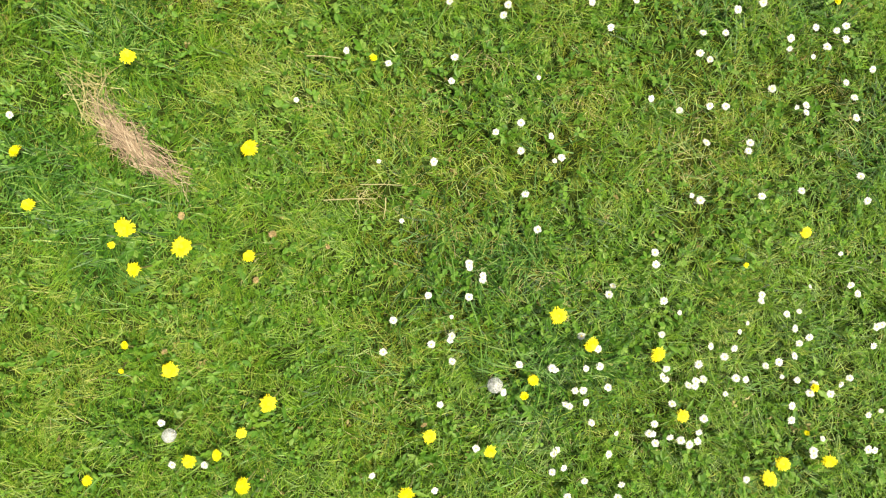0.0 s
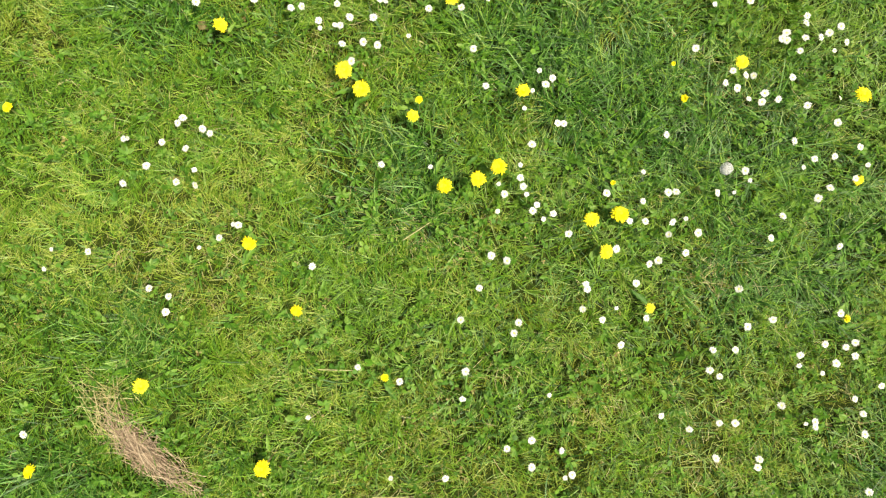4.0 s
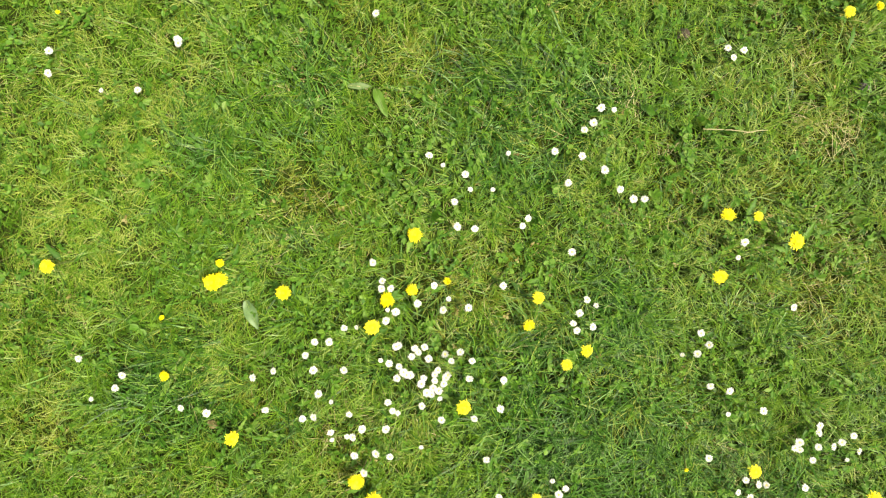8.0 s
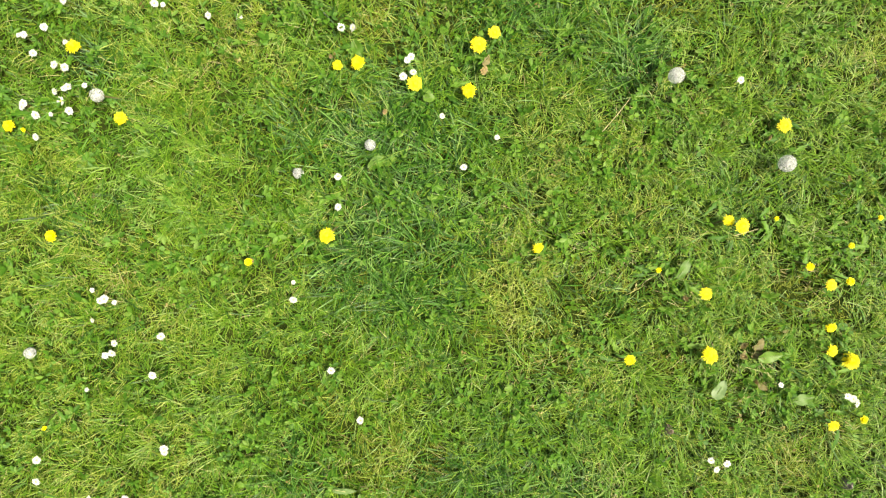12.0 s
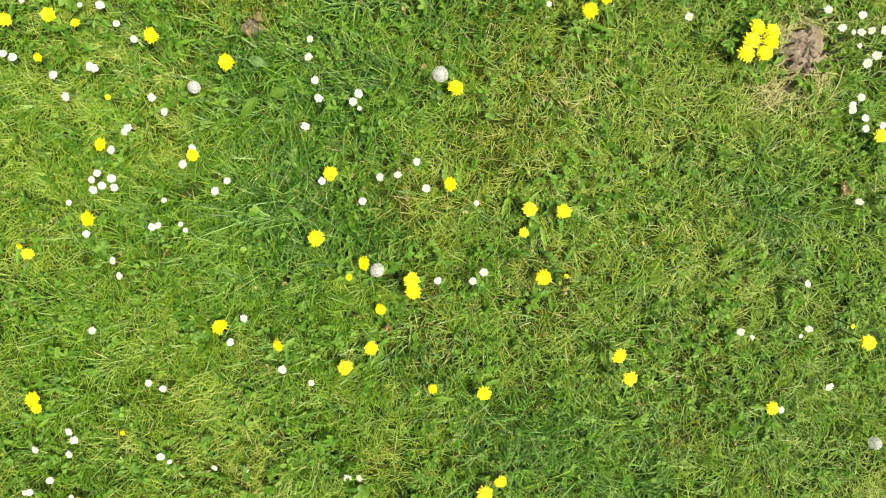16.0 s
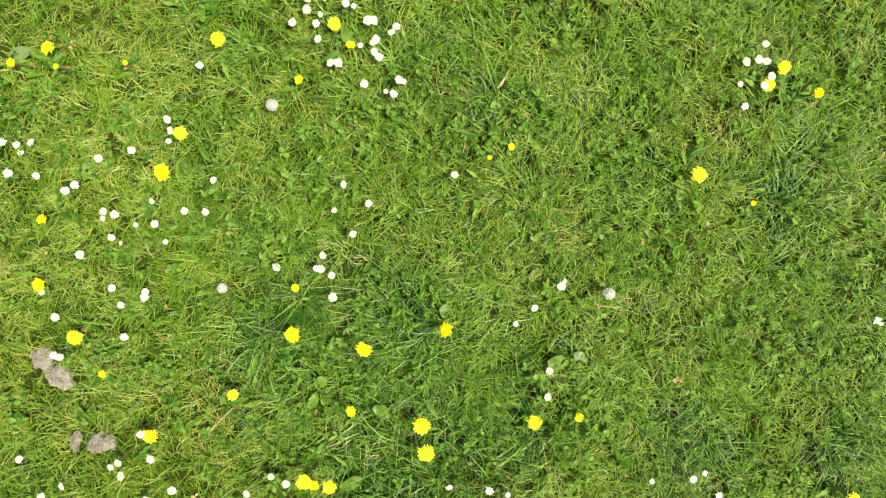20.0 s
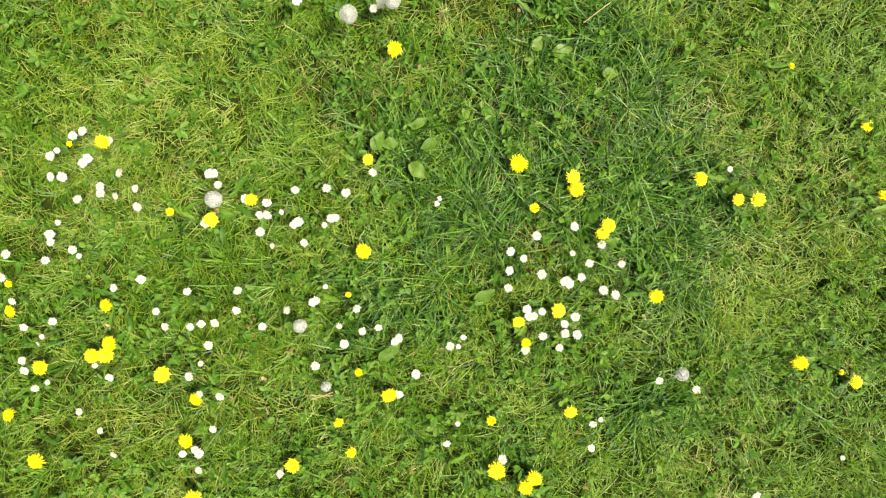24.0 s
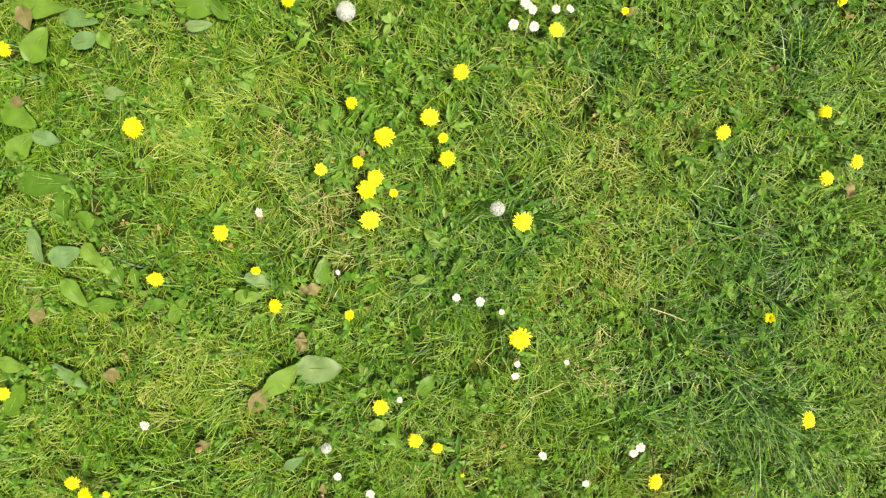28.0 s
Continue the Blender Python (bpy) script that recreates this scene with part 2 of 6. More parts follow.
PALE += [
    (-0.86, -0.24, 0.16), (-0.54, -0.12, 0.10), (-0.34, 0.39, 0.12), (-0.42, 0.41, 0.13), (-0.92, 0.65, 0.08), (-0.79, 0.65, 0.16), (-0.61, 0.80, 0.12), (-0.84, 0.82, 0.11),
    (-0.95, 0.83, 0.12), (-0.43, 0.92, 0.13), (-0.95, 1.26, 0.11), (-0.89, 1.54, 0.14), (-0.80, 1.78, 0.14), (-0.89, 1.81, 0.16), (-0.86, 1.89, 0.10), (-0.61, 1.97, 0.12),
    (-0.61, 2.07, 0.08), (-0.82, 2.17, 0.12), (-0.85, 2.28, 0.10), (-0.54, 2.35, 0.10), (-0.48, 2.37, 0.08), (0.16, 2.39, 0.09), (-0.88, 2.40, 0.13), (0.38, 2.60, 0.10),
    (-0.86, 2.66, 0.08), (0.32, 2.67, 0.08), (0.93, 2.82, 0.08), (-0.58, 2.87, 0.09), (-0.42, 2.91, 0.10), (-0.50, 2.97, 0.08), (-0.50, 3.04, 0.10), (-0.45, 3.05, 0.08),
]
PALE += [
    (-0.50, 3.12, 0.13), (0.62, 3.36, 0.13), (0.54, 3.39, 0.10), (0.33, 3.50, 0.14), (-0.82, 3.52, 0.10), (0.03, 3.55, 0.08), (-0.87, 3.56, 0.07), (0.32, 3.59, 0.11),
    (0.49, 3.70, 0.10), (-0.67, 3.71, 0.10), (0.70, 3.72, 0.09), (-0.83, 3.73, 0.15), (0.68, 3.77, 0.14), (-0.75, 3.82, 0.10), (0.11, 3.85, 0.11), (0.38, 3.86, 0.14),
    (-0.04, 3.88, 0.07), (-0.50, 4.14, 0.10), (-0.83, 4.18, 0.13), (-0.80, 4.29, 0.12), (-0.81, 4.41, 0.10), (-0.76, 4.51, 0.13), (-0.70, 4.67, 0.12), (-0.43, 4.72, 0.07),
    (-0.79, 4.78, 0.14), (-0.63, 4.82, 0.14), (-0.52, 4.85, 0.10), (-0.71, 4.95, 0.19), (-0.59, 5.13, 0.07), (-0.70, 5.22, 0.11), (0.61, 5.54, 0.09), (-0.76, 5.61, 0.07),
]
PALE += [
    (0.69, 5.70, 0.10), (-0.75, 5.71, 0.09), (-0.47, 5.72, 0.06), (0.59, 5.75, 0.07), (-0.48, 5.80, 0.09), (-0.66, 5.86, 0.10), (-0.46, 5.88, 0.15), (-0.64, 5.98, 0.11),
    (-0.43, 5.99, 0.09), (0.71, 6.02, 0.10), (-0.62, 6.37, 0.09), (-0.44, 6.44, 0.09), (0.83, 6.49, 0.06), (-0.39, 6.49, 0.08), (-0.28, 6.50, 0.07), (-0.46, 6.53, 0.12),
    (0.38, 6.68, 0.06), (0.40, 6.77, 0.10), (-0.28, 6.81, 0.08), (-0.20, 6.87, 0.06), (0.35, 6.88, 0.11), (0.53, 6.91, 0.06), (-0.22, 6.95, 0.07), (-0.29, 6.95, 0.11),
    (-0.40, 6.97, 0.08), (-0.12, 7.02, 0.06), (-0.37, 7.03, 0.07),
]
OLIVE = []
OLIVE += [
    (-0.11, -0.32, 0.12), (-0.06, -0.10, 0.10), (0.02, 0.12, 0.14), (-0.17, 0.17, 0.10), (0.27, 0.19, 0.10), (0.87, 0.24, 0.10), (0.55, 0.24, 0.17), (-0.02, 0.30, 0.13),
    (0.83, 0.37, 0.08), (0.69, 0.37, 0.08), (0.39, 0.41, 0.13), (0.47, 0.46, 0.12), (0.20, 0.62, 0.08), (-0.54, 0.64, 0.08), (0.58, 0.65, 0.07), (0.04, 0.73, 0.08),
    (-0.65, 0.77, 0.11), (-0.24, 0.90, 0.07), (-0.30, 1.13, 0.09), (-0.91, 1.22, 0.07), (0.78, 1.51, 0.08), (0.01, 1.52, 0.09), (0.85, 1.54, 0.13), (0.10, 1.56, 0.08),
    (-0.31, 1.69, 0.07), (0.71, 1.69, 0.10), (0.66, 1.71, 0.08), (0.47, 1.80, 0.08), (0.84, 1.84, 0.10), (-0.12, 1.96, 0.08), (0.79, 2.00, 0.08), (-0.19, 2.05, 0.08),
]
OLIVE += [
    (0.68, 2.18, 0.06), (0.50, 2.22, 0.06), (0.76, 2.29, 0.06), (0.20, 2.31, 0.10), (0.83, 2.38, 0.08), (0.35, 2.39, 0.06), (0.03, 2.40, 0.06), (-0.70, 2.47, 0.06),
    (0.38, 2.48, 0.05), (0.14, 2.54, 0.06), (0.38, 2.56, 0.06), (0.95, 2.85, 0.08), (-0.40, 2.94, 0.08), (-0.13, 2.95, 0.09), (0.10, 3.05, 0.08), (0.53, 3.07, 0.11),
    (-0.02, 3.23, 0.09), (-0.02, 3.29, 0.08), (0.24, 3.33, 0.11), (0.41, 3.43, 0.07), (0.05, 3.47, 0.08), (-0.09, 3.48, 0.10), (0.18, 3.65, 0.09), (0.73, 3.66, 0.07),
    (0.09, 3.70, 0.07), (0.26, 3.75, 0.05), (0.22, 3.80, 0.07), (0.11, 3.88, 0.06), (-0.45, 3.94, 0.10), (-0.58, 4.07, 0.08), (-0.50, 4.10, 0.06), (-0.54, 4.17, 0.08),
]
OLIVE += [
    (-0.38, 4.19, 0.06), (0.36, 4.39, 0.08), (0.26, 4.53, 0.06), (0.53, 4.74, 0.07), (0.04, 4.83, 0.05), (-0.78, 4.98, 0.07), (-0.18, 5.13, 0.06), (0.56, 5.15, 0.07),
    (-0.66, 5.25, 0.07), (-0.57, 5.26, 0.06), (-0.35, 5.28, 0.06), (-0.59, 5.47, 0.07), (0.14, 5.55, 0.07), (0.50, 5.60, 0.05), (0.54, 5.83, 0.03), (-0.15, 5.86, 0.07),
    (0.14, 6.01, 0.07), (-0.34, 6.08, 0.04), (0.03, 6.10, 0.08), (-0.08, 6.14, 0.05), (0.39, 6.19, 0.07), (0.48, 6.21, 0.09), (0.09, 6.24, 0.08), (0.27, 6.24, 0.05),
    (-0.30, 6.36, 0.05), (-0.00, 6.50, 0.04), (0.36, 6.61, 0.06), (-0.36, 6.63, 0.04), (-0.06, 6.67, 0.05), (-0.10, 6.74, 0.05), (-0.39, 6.76, 0.04), (0.38, 6.81, 0.06),
]
OLIVE += [
    (-0.16, 6.86, 0.06), (0.01, 7.04, 0.05),
]
# bare soil
BARE = [(-0.815, 4.285, 0.030), (-0.785, 4.245, 0.034), (-0.708, 4.102, 0.034), (-0.758, 4.112, 0.022), (0.765, 3.825, 0.055), (-0.383, 3.896, 0.03), (-0.72, 0.27, 0.05), (-0.67, 0.23, 0.04)]
WEST, EAST, SOUTH, NORTH = -1.12, 1.1, -0.68, 7.3


def field(places, seed):
    """Patches with ragged rims, worked out once on a lattice of 12 mm and then looked up."""
    u, v = np.meshgrid(np.arange(WEST - 3, EAST + 3, 0.012), np.arange(SOUTH - 3, NORTH + 3, 0.012))
    rag = 0.30 * mottle(u, v, seed)
    su, sv = u + 0.030 * mottle(u, v, seed + 1), v + 0.030 * mottle(u, v, seed + 2)
    table = np.clip(blobs(su, sv, places, 1.3) * (1 + rag), 0, 1)

    def at(x, y):
        i = np.clip(((np.asarray(y) - SOUTH + 3) / 0.012).astype(int), 0, table.shape[0] - 1)
        j = np.clip(((np.asarray(x) - WEST + 3) / 0.012).astype(int), 0, table.shape[1] - 1)
        return table[i, j]
    return at


lush_at, pale_at, olive_at = field(LUSH, 21), field(PALE, 24), field(OLIVE, 27)


def flown_over(x, y):
    """The strip that the camera passes over, a little narrower to the north where it flies lower."""
    return (x > -1.11 + 0.032 * y) & (x < 1.04 - 0.012 * y) & (y > SOUTH) & (y < NORTH)


# ---- building helpers ----
def mesh_from(name, verts, sides, materials, slots=None, smooth=False):
    """One mesh from numpy arrays: verts (n, 3), and a list of index arrays (m, k), one for each number of corners."""
    me = bpy.data.meshes.new(name)
    verts = np.ascontiguousarray(verts, dtype=np.float32)
    loops = np.concatenate([s.ravel() for s in sides]).astype(np.int32)
    counts = np.concatenate([np.full(len(s), s.shape[1]) for s in sides])
    me.vertices.add(len(verts))
    me.vertices.foreach_set("co", verts.ravel())
    me.loops.add(len(loops))
    me.loops.foreach_set("vertex_index", loops)
    me.polygons.add(len(counts))
    me.polygons.foreach_set("loop_start", np.r_[0, np.cumsum(counts)[:-1]].astype(np.int32))
    if slots is not None:
        me.polygons.foreach_set("material_index", np.asarray(slots, dtype=np.int32))
    me.polygons.foreach_set("use_smooth", np.full(len(counts), smooth))
    for m in materials:
        me.materials.append(m)
    me.update(calc_edges=True)
    return me


def part(name, data, parent, label="", m=None):
    """A mesh of its own under a thing, or under a part."""
    ob = new(name, data)
    ob.parent = parent
    if m is not None:
        ob.matrix_basis = m
    if label:
        ob["label"] = label
    return ob


def blades(x, y, z, long, wide, turn, lean, bend, steps=(0.0, 0.38, 0.74), fold=0.0):
    """Grass blades that taper to a tip: lean is the angle from upright at the foot, bend what is added by the tip."""
    n = len(x)
    levels = list(steps) + [1.0]
    px, pz, at, last = np.zeros(n), np.zeros(n), [], 0.0
    for s in levels:
        a = lean + bend * (s + last) / 2
        px, pz, last = px + (s - last) * long * np.sin(a), pz + (s - last) * long * np.cos(a), s
        at.append((px, np.maximum(pz, 0.002)))
    c, d = np.cos(turn), np.sin(turn)
    curl = np.random.default_rng(n).normal(0, 0.26, n) * long
    rows = []
    for s, (u, h) in zip(levels, at):
        side = curl * s * s
        cx, cy, cz = x + u * c - side * d, y + u * d + side * c, z + h
        if s == 1.0:
            rows.append(np.stack([cx, cy, cz], 1))
        else:
            w = wide * (0.75 if s == 0 else 1.0 - 0.55 * s * s) / 2
            rows.append(np.stack([cx - w * d, cy + w * c, cz + w * fold], 1))
            rows.append(np.stack([cx + w * d, cy - w * c, cz - w * fold], 1))
    k = len(rows)
    verts = np.stack(rows, 1).reshape(-1, 3)
    first = (np.arange(n) * k)[:, None]
    quads = np.concatenate([first + np.array([[2 * i, 2 * i + 1, 2 * i + 3, 2 * i + 2]]) for i in range(len(steps) - 1)])
    tips = first + np.array([[k - 3, k - 2, k - 1]])
    return verts, [quads, tips]


def stuff(name, me, label, category):
    return tagged(new(name, me), label, category, kind="stuff")


# ---- ground ----
def graded(low, high, step):
    core = np.arange(low, high + step / 2, step)
    out = np.cumsum(step * 1.45 ** np.arange(1, 25))
    return np.concatenate([low - out[::-1], core, high + out])


gx, gy = graded(WEST - 0.6, EAST + 0.6, 0.06), graded(SOUTH - 0.6, NORTH + 0.6, 0.06)
mx, my = np.meshgrid(gx, gy)
mz = land(mx, my) * (np.exp(-np.maximum(0, np.abs(mx) - 4) / 10) * np.exp(-np.maximum(0, np.abs(my - 3.5) - 8) / 10))
index = np.arange(mx.size).reshape(mx.shape)
tiles = np.stack([index[:-1, :-1], index[:-1, 1:], index[1:, 1:], index[1:, :-1]], -1).reshape(-1, 4)
centre = np.stack([mx, my], -1).reshape(-1, 2)[tiles].mean(1)
beyond = ~flown_over(centre[:, 0], centre[:, 1])
ground = new("ground", mesh_from("ground", np.stack([mx, my, mz], -1).reshape(-1, 3), [tiles], [SHADED_THATCH, FAR_LAWN], beyond, smooth=True))
tagged(ground, "mossy thatch and soil under the lawn, coloured dark as shade between the blades", "ground", kind="structure")


# ---- grass ----
rng = np.random.default_rng(7)


def scatter(n, margin=0.0):
    return rng.uniform(WEST - margin, EAST + margin, n), rng.uniform(SOUTH - margin, NORTH + margin, n)


def grow(name, n, chance, long, wide, lean, bend, material, label, steps=(0.0, 0.38, 0.74), tuft=0):
    """One kind of grass, thinned by where it likes to grow. tuft: blades to a tussock, which spread outwards from its heart."""
    x, y = scatter(n)
    swirl = 2.2 * mottle(x, y, 31) + rng.normal(0, 1.0, n)
    slope = rng.uniform(*lean, n)
    if tuft:
        hx, hy = scatter(n // tuft)
        pick = rng.integers(0, len(hx), n)
        away, turn = np.abs(rng.normal(0, 0.016, n)), rng.uniform(0, 2 * math.pi, n)
        x, y = hx[pick] + away * np.cos(turn), hy[pick] + away * np.sin(turn)
        comb = 2.2 * mottle(hx[pick], hy[pick], 31)
        swirl = np.arctan2(np.sin(turn) + 0.7 * np.sin(comb), np.cos(turn) + 0.7 * np.cos(comb)) + rng.normal(0, 0.4, n)
        slope = lean[0] + (lean[1] - lean[0]) * np.clip(away / 0.03 + rng.normal(0.15, 0.2, n), 0, 1)
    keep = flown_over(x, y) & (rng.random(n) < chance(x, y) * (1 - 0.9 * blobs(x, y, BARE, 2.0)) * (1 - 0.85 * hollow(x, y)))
    x, y, swirl, slope = x[keep], y[keep], swirl[keep], slope[keep]
    k = len(x)
    tall = 1 + 0.6 * lush_at(x, y) - 0.2 * pale_at(x, y)
    v, f = blades(x, y, land(x, y), rng.uniform(*long, k) * tall, rng.uniform(*wide, k), swirl, slope, rng.uniform(*bend, k), steps)
    return stuff(name, mesh_from(name, v, f, [material]), label, "grass")


def likes_lush(x, y):
    return np.clip(0.10 + 1.0 * lush_at(x, y) + 0.22 * mottle(x, y, 11) - 0.35 * pale_at(x, y) - 0.2 * olive_at(x, y), 0.03, 1)


def likes_pale(x, y):
    return np.clip(0.14 + 0.85 * pale_at(x, y) + 0.25 * mottle(x, y, 12) - 0.35 * lush_at(x, y), 0.02, 1)


def likes_mid(x, y):
    return np.clip(0.85 - 0.8 * lush_at(x, y) - 0.25 * pale_at(x, y) - 0.65 * olive_at(x, y) + 0.25 * mottle(x, y, 13), 0.05, 1)


def likes_mat(x, y):
    return np.clip(0.9 - 0.8 * lush_at(x, y) - 0.65 * olive_at(x, y) + 0.1 * mottle(x, y, 17), 0.06, 1)


def likes_dry(x, y):
    return np.clip(0.03 + 0.24 * olive_at(x, y) + 0.12 * pale_at(x, y) + 0.14 * mottle(x, y, 14), 0.01, 1)


SHORT = (0.0, 0.6)
grow("turf_mat", 200000, likes_mat, (0.020, 0.048), (0.0028, 0.0046), (0.8, 1.4), (0.1, 0.5), SHADED_MAT, "low dense mat of green grass, coloured darker as shade under the longer blades", SHORT)
grow("dark_turf_mat", 200000, lambda x, y: np.clip(0.04 + 0.95 * lush_at(x, y) - 0.2 * pale_at(x, y), 0, 1), (0.018, 0.045), (0.0028, 0.0046), (0.7, 1.3), (0.1, 0.5), DEEP, "low mat of dark green grass in the lush patches", SHORT)
grow("lawn_grass", 205000, likes_mid, (0.024, 0.058), (0.0011, 0.0023), (0.4, 1.35), (0.1, 0.9), MID, "mid-green lawn grass, short and tangled, unmown blades", SHORT)
grow("tufted_grass", 120000, likes_mid, (0.030, 0.068), (0.0012, 0.0023), (0.4, 1.3), (0.1, 0.9), MID, "mid-green tussocks of lawn grass, blades spreading outwards", tuft=20)
grow("dark_grass", 170000, likes_lush, (0.028, 0.072), (0.0013, 0.0026), (0.4, 1.25), (0.2, 1.0), DEEP, "dark green lush grass in taller patches", tuft=20)
grow("pale_grass", 350000, likes_pale, (0.024, 0.064), (0.0010, 0.0020), (0.4, 1.35), (0.1, 0.8), LIGHT, "yellowish green thin grass in dry patches", SHORT)
grow("dry_grass", 135000, likes_dry, (0.02, 0.06), (0.0009, 0.0017), (0.9, 1.45), (0.0, 0.3), STRAW_M, "dry straw-coloured dead blades lying in the turf", SHORT)

# the lawn goes on, coarser, past the strip that is flown over
x, y = scatter(42000, 2.2)
out = ~flown_over(x, y)
x, y = x[out], y[out]
k = len(x)
v, f = blades(x, y, land(x, y), rng.uniform(0.03, 0.07, k), rng.uniform(0.003, 0.006, k), rng.uniform(0, 6.283, k), rng.uniform(0.3, 1.2, k), rng.uniform(0.1, 0.8, k), SHORT)
stuff("outer_grass", mesh_from("outer_grass", v, f, [MID]), "mid-green lawn grass round about", "grass")

# long blades that lie on top
grow("long_grass", 24000, lambda x, y: np.clip(0.2 + 0.6 * lush_at(x, y) + 0.15 * mottle(x, y, 18), 0.05, 1), (0.05, 0.095), (0.0018, 0.0033), (0.6, 1.25), (0.2, 0.9), DEEP, "long broad green grass blades lying over the lawn", tuft=9)
grow("long_pale_grass", 78000, lambda x, y: np.clip(0.34 + 0.16 * pale_at(x, y) - 0.2 * lush_at(x, y) - 0.2 * olive_at(x, y) + 0.25 * mottle(x, y, 19), 0.05, 1), (0.036, 0.076), (0.0010, 0.0020), (0.5, 1.3), (0.1, 0.9), SHEEN, "long green grass blades lying over the lawn, coloured pale like sky sheen", tuft=7)


# ---- clover and moss between the grass ----
def leaflets(n, chance, size, height, material, name, label, fingers=3, spread=2.09, breadth=(0.5, 1.15)):
    """Small plants: fingers leaflets round a point, each of six corners and cupped."""
    x, y = scatter(n)
    keep = flown_over(x, y) & (rng.random(n) < chance(x, y) * (1 - 0.97 * blobs(x, y, BARE, 2.0)) * (1 - 0.7 * hollow(x, y)))
    x, y = x[keep], y[keep]
    k = len(x)
    z = land(x, y) + rng.uniform(*height, k)
    size, turn = rng.uniform(*size, k), rng.uniform(0, 6.283, k)
    tx, ty = rng.normal(0, 0.38, k), rng.normal(0, 0.38, k)
    slim = rng.uniform(*breadth, k)
    shape = [(0.05, 0.0), (0.42, 0.36), (0.8, 0.29), (1.0, 0.0), (0.8, -0.29), (0.42, -0.36)]
    rows = []
    for i in range(fingers):
        a = turn + i * spread + rng.normal(0, 0.15, k)
        dip, reach = rng.uniform(-0.35, 0.3, k), rng.uniform(0.6, 1.35, k)
        for u, w in shape:
            lx, ly = size * reach * (u * np.cos(a) - w * slim * np.sin(a)), size * reach * (u * np.sin(a) + w * slim * np.cos(a))
            rows.append(np.stack([x + lx, y + ly, z + lx * tx + ly * ty + size * (0.25 * abs(w) + dip * u)], 1))
    verts = np.stack(rows, 1).reshape(-1, 3)
    base = (np.arange(k * fingers) * 6)[:, None]
    return stuff(name, mesh_from(name, verts, [np.concatenate([base + [[0, 1, 2, 3]], base + [[0, 3, 4, 5]]])], [material]), label, "plant")


def likes_clover(x, y):
    return np.clip(0.34 + 0.15 * lush_at(x, y) + 0.62 * mottle(x, y, 15) - 0.2 * olive_at(x, y) - 0.15 * pale_at(x, y), 0.04, 1)


leaflets(30000, likes_clover, (0.0058, 0.0125), (0.014, 0.046), CLOVER, "clover", "green clover and small weed leaves among the grass")
leaflets(21000, lambda x, y: np.clip(0.42 + 0.3 * lush_at(x, y) - 0.25 * olive_at(x, y) + 0.55 * mottle(x, y, 41), 0.04, 1), (0.009, 0.0175), (0.014, 0.040), WEED, "low_weed_leaves", "low lobed green weed leaves in the sward", 5, 0.72, (0.38, 0.75))
leaflets(3600, lambda x, y: np.clip(0.30 + 0.5 * olive_at(x, y) + 0.45 * mottle(x, y, 42), 0.02, 1), (0.004, 0.009), (0.004, 0.022), SCRAP, "dead_scraps", "tan and rust-brown scraps of dead leaf in the turf", 3, 1.6)
grow("moss", 440000, lambda x, y: np.clip(0.02 + 0.12 * pale_at(x, y) + 0.95 * olive_at(x, y) + 0.25 * mottle(x, y, 16), 0, 1), (0.016, 0.036), (0.0008, 0.0014), (0.2, 1.25), (0.0, 0.8), MOSS, "yellow-olive moss and fine dry fescue in the turf", SHORT)


# ---- leaves, stems, tufts ----
def blade_leaf(name, length, width, droop, material, wavy=0.0, seed=0, lobes=0, n=14):
    """A broad leaf along +x: a tapering midrib groove, curved blades, thickness, wavy or toothed edge."""
    r = random.Random(seed)
    bm = bmesh.new()
    rows, shift = [], r.uniform(0, 6)
    for i in range(n + 1):
        s = i / n
        w = width / 2 * (math.sin(math.pi * min(1, (s * 0.95 + 0.04) ** 0.8)) ** 0.8) * (1 + wavy * math.sin(9 * s + shift) + r.uniform(-0.5 * wavy, 0.5 * wavy)) + 0.0006
        if lobes and i % 2:
            w *= 0.55
        z = length * (droop * s - 1.05 * droop * s * s)
        row = [bm.verts.new((s * length, side * w, z + up * width * (0.9 if abs(side) == 1 else 0.5) + (0.02 * width * (-1) ** i if abs(side) == 0.5 else 0) + wavy * width * 0.5 * math.sin(9 * s + 2 * side + shift))) for side, up in ((-1, 0.10), (-0.5, 0.09), (0, 0.0), (0.5, 0.09), (1, 0.10))]
        rows.append(row)
    for a, b in zip(rows, rows[1:]):
        for j in range(4):
            bm.faces.new((a[j], b[j], b[j + 1], a[j + 1]))
    for f in bm.faces:
        f.smooth = True
    me = bpy.data.meshes.new(name)
    bm.to_mesh(me)
    bm.free()
    me.materials.append(material)
    return me


def tube(name, points, radii, material, corners=6):
    """A round stem through points."""
    pts = [Vector(p) for p in points]
    verts, quads = [], []
    for i, p in enumerate(pts):
        d = (pts[min(i + 1, len(pts) - 1)] - pts[max(i - 1, 0)]).normalized()
        q = d.to_track_quat("Z", "Y")
        for k in range(corners):
            a = 2 * math.pi * k / corners
            verts.append(p + q @ Vector((radii[i] * math.cos(a), radii[i] * math.sin(a), 0)))
    for i in range(len(pts) - 1):
        for k in range(corners):
            quads.append((i * corners + k, i * corners + (k + 1) % corners, (i + 1) * corners + (k + 1) % corners, (i + 1) * corners + k))
    return mesh_from(name, np.array(verts), [np.array(quads)], [material], smooth=True)


